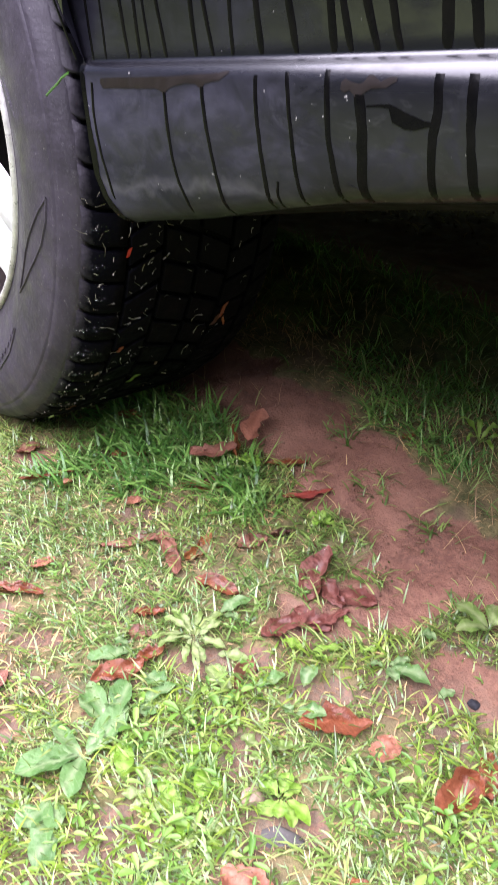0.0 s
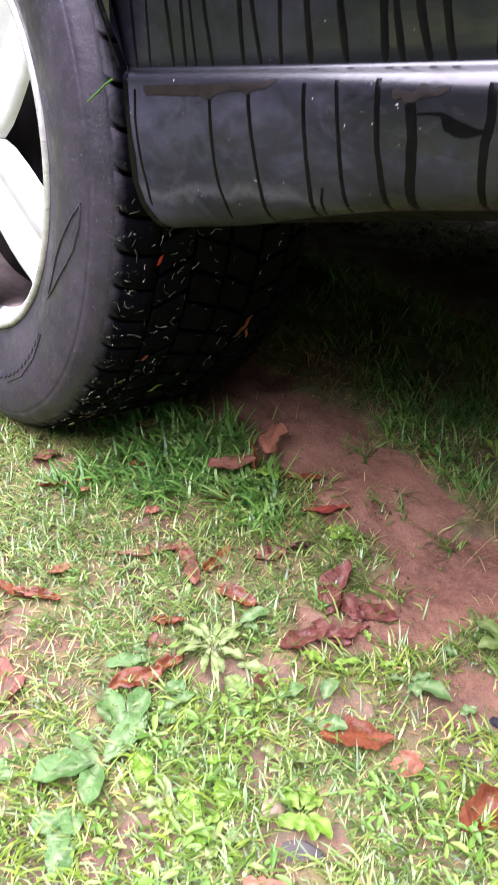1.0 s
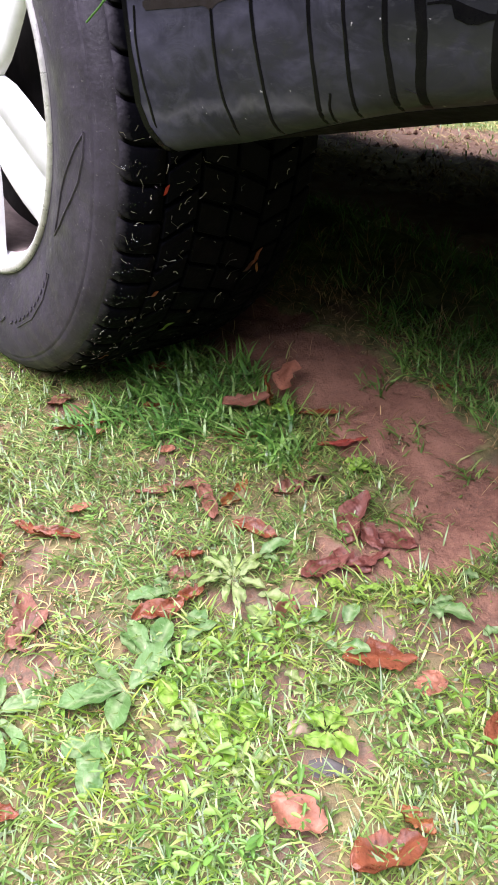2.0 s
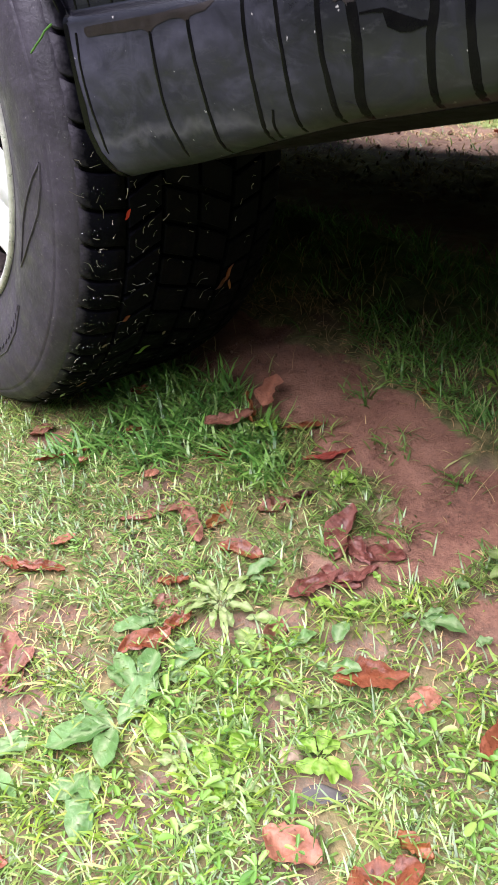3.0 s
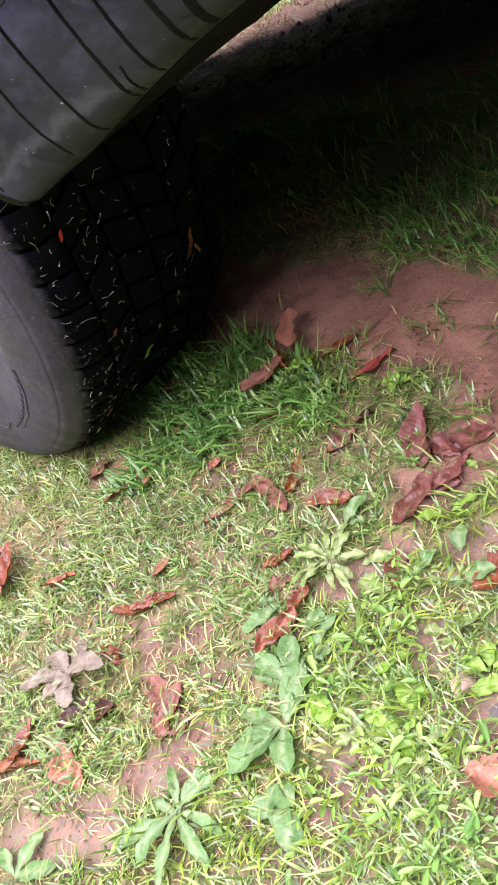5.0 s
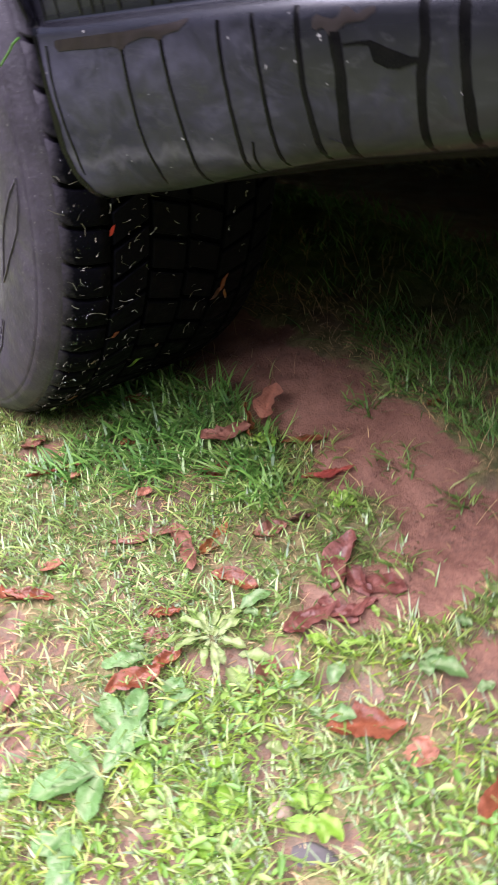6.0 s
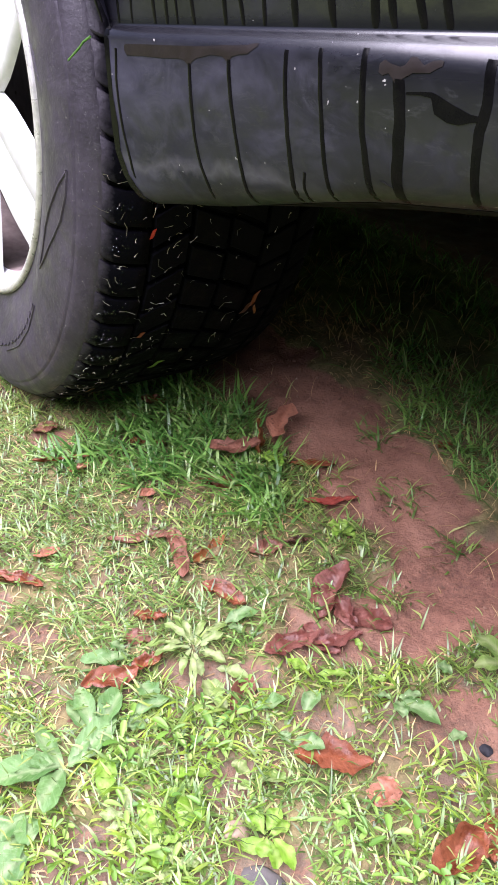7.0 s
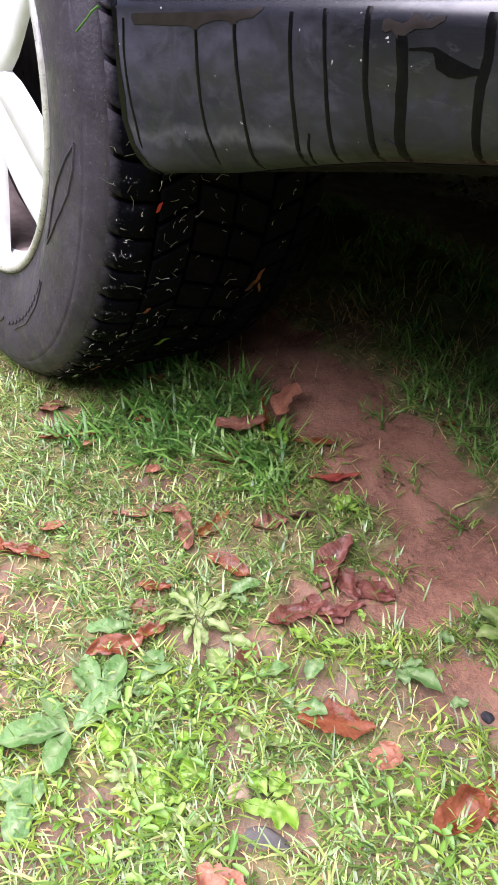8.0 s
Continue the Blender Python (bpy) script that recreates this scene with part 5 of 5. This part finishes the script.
def scatter(n, x0, x1, y0, y1, keep, seed):
    """n places in a field, thinned by keep(x, y), which gives 0 to 1."""
    rng = np.random.RandomState(seed)
    x, y = rng.uniform(x0, x1, n), rng.uniform(y0, y1, n)
    ok = rng.uniform(0, 1, n) < keep(x, y)
    return x[ok], y[ok]


def off_wheel(x, y):
    return 1.0 - ((x > 0.025) & (x < 0.20) & (np.abs(y) < 0.085))


def open_lawn(x, y):
    return off_wheel(x, y) * np.clip(1 - 1.1 * bare(x, y), 0.045, 1) * (0.35 + 0.65 * step(lumps(x, y, 45, 31) + 0.5 * lumps(x, y, 120, 32), -0.6, 0.2)) * (1 - 0.75 * step(x, 0.17, 0.25))


def shade_lawn(x, y):
    return np.clip(1 - 1.2 * bare(x, y), 0.01, 1) * (lumps(x, y, 40, 33) > -0.2)


blades("lawn_grass", "short worn green lawn grass, wet", LAWN, scatter(40000, -0.46, 0.26, -0.84, 0.22, open_lawn, 41), (0.010, 0.031), (0.0008, 0.0021), (42, 94), 42)
def lush(x, y):
    """Where the lawn grows thick and bright, among the weeds and beyond them."""
    return np.clip(1 - 1.2 * bare(x, y), 0, 1) * step(-y - 0.5 * x, 0.42, 0.52) * step(lumps(x, y, 30, 35), -0.3, 0.3)


blades("lush_grass", "thick bright green grass among the weeds", LUSH, scatter(9000, -0.40, 0.14, -0.84, -0.38, lush, 151), (0.010, 0.027), (0.0009, 0.0024), (40, 92), 152)
blades("fine_grass", "fine yellow-green grass low in the lawn", LAWN, scatter(46000, -0.46, 0.26, -0.84, 0.22, open_lawn, 43), (0.005, 0.018), (0.0006, 0.0014), (35, 92), 44)
blades("dry_grass", "dry straw lying in the lawn", STRAW, scatter(19000, -0.46, 0.40, -0.84, 0.22, lambda x, y: (1 - 0.55 * step(-y, 0.40, 0.52)) * off_wheel(x, y) * np.clip(0.95 - (0.40 + 0.53 * step(x, 0.06, 0.14)) * bare(x, y), 0, 1), 45), (0.005, 0.018), (0.0005, 0.0012), (72, 92), 46)
blades("shaded_grass", "longer grass in the shade under the car", TALL, scatter(5000, 0.26, 0.75, -0.75, 0.15, lambda x, y: shade_lawn(x, y) * (0.25 + 0.75 * step(x - 0.35 * (y + 0.35), 0.30, 0.40)), 47), (0.016, 0.05), (0.0008, 0.0018), (25, 88), 48)
blades("thin_dry_grass", "pale thin dead grass in the shade under the car", STRAW, scatter(1500, 0.20, 0.62, -0.75, 0.0, lambda x, y: np.clip(0.9 - 0.75 * bare(x, y), 0.15, 1), 147), (0.02, 0.06), (0.0005, 0.0010), (35, 90), 148)


def shade_tufts(x, y):
    """Denser grass at the edge of the shade."""
    k = np.zeros_like(x)
    for cx, cy, rx, ry in ((0.352, -0.345, 0.040, 0.05), (0.345, -0.400, 0.035, 0.05), (0.400, -0.270, 0.05, 0.05), (0.335, -0.450, 0.03, 0.04), (0.420, -0.380, 0.05, 0.06), (0.292, -0.335, 0.015, 0.015)):
        k = np.maximum(k, 1 - ((x - cx) / rx) ** 2 - ((y - cy) / ry) ** 2)
    return np.clip(k * 1.5, 0, 1)


blades("shade_edge_grass", "thick green grass at the edge of the car's shade", TALL, scatter(4200, 0.25, 0.50, -0.52, -0.2, shade_tufts, 149), (0.014, 0.040), (0.0010, 0.0024), (35, 92), 150)


def tuft_field(x, y):
    """Thick long grass round the foot of the tyre."""
    k = np.zeros_like(x)
    for cx, cy, rx, ry in ((0.122, -0.181, 0.06, 0.06), (0.166, -0.221, 0.045, 0.06), (0.103, -0.250, 0.06, 0.05), (0.147, -0.309, 0.04, 0.05), (0.132, -0.352, 0.035, 0.035), (0.034, -0.191, 0.05, 0.03)):
        k = np.maximum(k, 1 - ((x - cx) / rx) ** 2 - ((y - cy) / ry) ** 2)
    return np.clip(k * 1.6, 0, 1)


blades("long_grass", "thick long green grass at the tyre's foot", TALL, scatter(3600, 0.0, 0.24, -0.42, -0.12, tuft_field, 49), (0.018, 0.050), (0.0014, 0.0034), (30, 92), 50)


def tufts_on_soil():
    rng = np.random.RandomState(61)
    xs, ys = [], []
    for cx, cy, n, r in ((0.256, -0.414, 46, 0.018), (0.250, -0.487, 34, 0.016), (0.192, -0.582, 60, 0.02), (0.168, -0.488, 34, 0.016), (0.174, -0.416, 30, 0.014), (0.216, -0.348, 26, 0.016), (0.299, -0.319, 24, 0.02), (0.202, -0.641, 40, 0.02), (0.109, -0.680, 40, 0.02), (0.138, -0.445, 26, 0.014)):
        xs.append(rng.normal(cx, r * 0.7, n))
        ys.append(rng.normal(cy, r * 0.7, n))
    return np.concatenate(xs), np.concatenate(ys)


blades("soil_tufts", "sparse grass tufts growing out of bare soil", LAWN, tufts_on_soil(), (0.010, 0.028), (0.0010, 0.0022), (40, 92), 62)
blades("far_grass", "sunlit lawn beyond the car", LAWN, scatter(60000, 1.6, 5.0, -0.2, 4.6, lambda x, y: np.clip(1.05 - bare(x, y), 0.03, 1), 63), (0.012, 0.034), (0.003, 0.006), (30, 88), 64)
blades("far_straw", "dry straw and dead grass on soil beyond the car", STRAW, scatter(9000, 1.15, 2.5, -0.1, 2.9, lambda x, y: 0.35 + 0.65 * (lumps(x, y, 9, 68) > 0.0), 67), (0.02, 0.055), (0.002, 0.0045), (74, 92), 68)
blades("near_lawn", "lawn behind the viewer", LAWN, scatter(9000, -1.6, 0.8, -2.2, 1.0, lambda x, y: 1.0 - ((x > -0.46) & (y > -0.84)), 65), (0.02, 0.05), (0.003, 0.005), (30, 85), 66)


def round_leaves(name, label, spots, size, seed):
    """Small cupped oval leaves in threes and fours on short stalks, close to the ground."""
    rng = np.random.RandomState(seed)
    x, y = spots
    verts, faces = [], []
    for px, py in zip(x, y):
        z = ground_at(px, py) + rng.uniform(0.004, 0.013)
        count = rng.randint(3, 5)
        a = rng.uniform(0, 6.283)
        s0 = rng.uniform(*size)
        for k in range(count):
            a += 6.283 / count + rng.normal(0, 0.5)
            s = s0 * rng.uniform(0.55, 1.25)
            long, wide, rise = s, s * rng.uniform(0.28, 0.6), rng.uniform(-0.1, 0.8)
            ca, sa = math.cos(a), math.sin(a)
            i0 = len(verts)
            ring = [(0.5, 0.0)] + [(0.5 + 0.5 * math.cos(b), math.sin(b)) for b in np.linspace(0, 6.283, 11)[:-1]]
            for q, (u, v) in enumerate(ring):
                d, e = long * (0.15 + u), wide * 0.5 * v * (0.55 + 0.45 * u)
                up = d * rise - 0.5 * long * rise * u * u + 0.28 * wide * v * v + (0.0 if q else -0.04 * long)
                verts.append((px + ca * d - sa * e, py + sa * d + ca * e, z + up))
            faces += [(i0, i0 + 1 + q, i0 + 1 + (q + 1) % 10) for q in range(10)]
    me = bpy.data.meshes.new(name)
    me.from_pydata(verts, [], faces)
    me.shade_smooth()
    me.materials.append(CLOVER)
    return tagged(new(name, me), label, "ground cover", kind="stuff")


round_leaves("clover", "tiny round clover leaves in the lawn", scatter(900, -0.40, 0.16, -0.78, -0.2, lambda x, y: np.clip(0.9 - bare(x, y), 0, 1) * (lumps(x, y, 28, 71) > 0.05), 72), (0.003, 0.0065), 73)
round_leaves("leafy_ground_cover", "small oval bright green leaves low in the lawn", scatter(420, -0.30, 0.06, -0.80, -0.46, lambda x, y: np.clip(0.9 - bare(x, y), 0, 1) * (lumps(x, y, 22, 75) > 0.0), 76), (0.006, 0.0125), 77)


# ---------------------------------------------------------------- bits stuck on the tyre
def tread_spot(x, degrees, r=R_TYRE):
    return wheel_point(x, r, degrees)


def scrap(label, material, x, degrees, long, wide, turn, name="leaf_scrap", r=R_TYRE + 0.001):
    bm = bmesh.new()
    rows = []
    for i in range(7):
        u = i / 6
        w = wide / 2 * max(0.08, math.sin(math.pi * u) ** 0.7)
        row = [bm.verts.new(((u - 0.5) * long, w * v, 0.12 * w * abs(v) + 0.05 * long * math.sin(7 * u))) for v in (-1, 0, 1)]
        if rows:
            for j in range(2):
                bm.faces.new((rows[-1][j], rows[-1][j + 1], row[j + 1], row[j]))
        rows.append(row)
    bmesh.ops.solidify(bm, geom=bm.faces[:], thickness=0.0003)
    ob = obj(name, bm, material)
    n = (wheel_point(x, 1, degrees) - wheel_point(x, 0, degrees)).normalized()
    ex = Vector((1, 0, 0))
    m = Matrix((ex, n.cross(ex), n)).transposed().to_4x4() @ Matrix.Rotation(radians(turn), 4, "Z")
    ob.matrix_basis = Matrix.Translation(tread_spot(x, degrees, r)) @ m
    return tagged(ob, label, "leaf scrap", "bits stuck on the tyre")


SCARLET = dead_leaf_material("bright_red_leaf_scrap", (0.4, 0.03, 0.015), (0.6, 0.06, 0.03))
scrap("bright red leaf scrap stuck to tyre tread", SCARLET, 0.054, -168, 0.010, 0.0035, 60)
scrap("green leaf scrap stuck to tyre tread", SPOON, 0.097, -136, 0.018, 0.007, 35)
scrap("orange-brown leaf scrap stuck to tyre tread", ORANGE, 0.042, -128, 0.012, 0.006, 10)
scrap("yellow-green leaf scrap stuck to tyre tread", LETTUCE, 0.028, -124, 0.010, 0.006, 80)
scrap("small white petal stuck to tyre tread", STONE, 0.046, -142, 0.006, 0.004, 20)
scrap("small white petal stuck to tyre tread", STONE, 0.115, -140, 0.006, 0.004, 70)
scrap("dark red leaf scrap stuck to tyre tread", RUST, 0.062, -148, 0.009, 0.005, 40)
scrap("dead brown clump stuck to inner tyre tread", RUST, 0.172, -152, 0.022, 0.005, 75)
scrap("dead brown clump stuck to inner tyre tread", DARKLEAF, 0.168, -150, 0.020, 0.006, 50)
scrap("dead brown clump stuck to inner tyre tread", ORANGE, 0.178, -149, 0.016, 0.003, 110)
tagged(obj("grass_blade", tube([(-0.008, -0.3385, 0.3664), (-0.009, -0.330, 0.3628), (-0.0085, -0.3226, 0.359), (-0.008, -0.312, 0.3545), (-0.0075, -0.3018, 0.350)], 0.0007, 6), TALL), "green grass blade stuck between tyre and bumper", "grass blade")


def clippings(n, seed):
    """Cut grass stuck all over the wet tread."""
    rng = np.random.RandomState(seed)
    verts, faces = [], []
    for _ in range(n):
        x, a = rng.uniform(0.012, 0.20), rng.uniform(-178, -112)
        if rng.uniform() < 0.4:
            x = rng.uniform(0.015, 0.09)
        ln, wd, t = (rng.uniform(0.008, 0.018) if rng.uniform() < 0.22 else rng.uniform(0.002, 0.009)), rng.uniform(0.00022, 0.0005), rng.uniform(0, 3.14)
        r = R_TYRE + 0.0006 - 0.012 * max(0, (0.05 - x) / 0.03) ** 2 * 0.5
        bend = rng.uniform(-0.5, 0.5)
        i0 = len(verts)
        for k in (-1, 0, 1):
            ang = t + bend * k
            dx, da = math.cos(ang) * ln / 2 * k, math.sin(ang) * ln / 2 * k
            ox, oa = -math.sin(ang) * wd / 2, math.cos(ang) * wd / 2
            for s in (-1, 1):
                lift = rng.uniform(0.0, 0.002) * abs(k)
                verts.append(tuple(wheel_point(x + dx + s * ox, r + lift, a + math.degrees((da + s * oa) / R_TYRE))))
        faces += [(i0, i0 + 1, i0 + 3, i0 + 2), (i0 + 2, i0 + 3, i0 + 5, i0 + 4)]
    me = bpy.data.meshes.new("grass_clippings")
    me.from_pydata(verts, [], faces)
    me.materials.append(CUT)
    return tagged(new("grass_clippings", me), "pale grass clippings stuck to the tyre tread", "grass", kind="stuff")


clippings(170, 81)


def crumbs(name, label, n, seed, area=(-0.35, 0.45, -0.80, 0.0), least=0.0006, most=0.0022):
    """Loose crumbs and clods of soil on the bare ground."""
    rng = np.random.RandomState(seed)
    x, y = scatter(n, *area, lambda x, y: np.clip(bare(x, y) * 1.2, 0.06, 1), seed + 1)
    corner = np.array([(1, 0, 0), (-1, 0, 0), (0, 1, 0), (0, -1, 0), (0, 0, 1), (0, 0, -0.6)], float)
    tri = [(0, 2, 4), (2, 1, 4), (1, 3, 4), (3, 0, 4), (2, 0, 5), (1, 2, 5), (3, 1, 5), (0, 3, 5)]
    z = height(x, y)
    verts, faces = [], []
    for i in range(len(x)):
        s = least + most * rng.uniform() ** 3
        c = corner * s * rng.uniform(0.6, 1.3, (6, 3)) + np.array([x[i], y[i], z[i] + s * 0.4])
        a = rng.uniform(0, 3.14)
        c0 = c.mean(0)
        d = c - c0
        d = np.stack([d[:, 0] * math.cos(a) - d[:, 1] * math.sin(a), d[:, 0] * math.sin(a) + d[:, 1] * math.cos(a), d[:, 2]], -1)
        k = len(verts)
        verts += (c0 + d).tolist()
        faces += [(k + p, k + q, k + r) for p, q, r in tri]
    me = bpy.data.meshes.new(name)
    me.from_pydata(verts, [], faces)
    me.materials.append(SOIL)
    me.attributes.new("bare", "FLOAT", "POINT").data.foreach_set("value", np.ones(len(verts)))
    me.attributes.new("clay", "FLOAT", "POINT").data.foreach_set("value", np.full(len(verts), 0.6))
    return tagged(new(name, me), label, "soil", kind="stuff")


crumbs("soil_crumbs", "loose reddish soil crumbs on bare ground", 5000, 91, most=0.0017)
crumbs("soil_clods", "dark clods of soil beyond the car", 500, 93, (1.2, 2.2, 0.1, 2.4), 0.002, 0.011)


def water_drops(name, label, spots, size, seed):
    """Small round drops of rain, one for each place."""
    rng = np.random.RandomState(seed)
    bm = bmesh.new()
    bmesh.ops.create_icosphere(bm, subdivisions=1, radius=1)
    ball = np.array([v.co[:] for v in bm.verts])
    tri = np.array([[v.index for v in f.verts] for f in bm.faces])
    bm.free()
    n = len(spots)
    r = rng.uniform(size[0], size[1], n) ** 1.0
    verts = (np.asarray(spots)[:, None, :] + ball[None] * r[:, None, None]).reshape(-1, 3)
    faces = (tri[None] + (np.arange(n) * len(ball))[:, None, None]).reshape(-1, 3)
    me = bpy.data.meshes.new(name)
    me.from_pydata(verts.tolist(), [], faces.tolist())
    me.shade_smooth()
    me.materials.append(DROP)
    return tagged(new(name, me), label, "water", kind="stuff")


rng = np.random.RandomState(95)
tips = np.concatenate([TIPS["long_grass"][rng.permutation(len(TIPS["long_grass"]))[:420]], TIPS["lawn_grass"][rng.permutation(len(TIPS["lawn_grass"]))[:900]]])
water_drops("grass_drops", "rain drops on the tips of grass", tips, (0.0003, 0.0008), 96)
wet = [wheel_point(0.016 + 0.022 * (q % 9) / 9 + rng.normal(0, 0.0008), R_TYRE - 0.0015 - 0.004 * (1 - (q % 9) / 9), -172 + 6 * (q // 9 % 8) + rng.normal(0, 0.25)) for q in range(150)] + [wheel_point(rng.uniform(0.02, 0.10), R_TYRE - 0.001, rng.uniform(-186, -140)) for q in range(180)]
wet = [(p.x, p.y, p.z) for p in wet]
water_drops("tyre_drops", "rain drops on the tyre's shoulder", wet, (0.0002, 0.0006), 97)
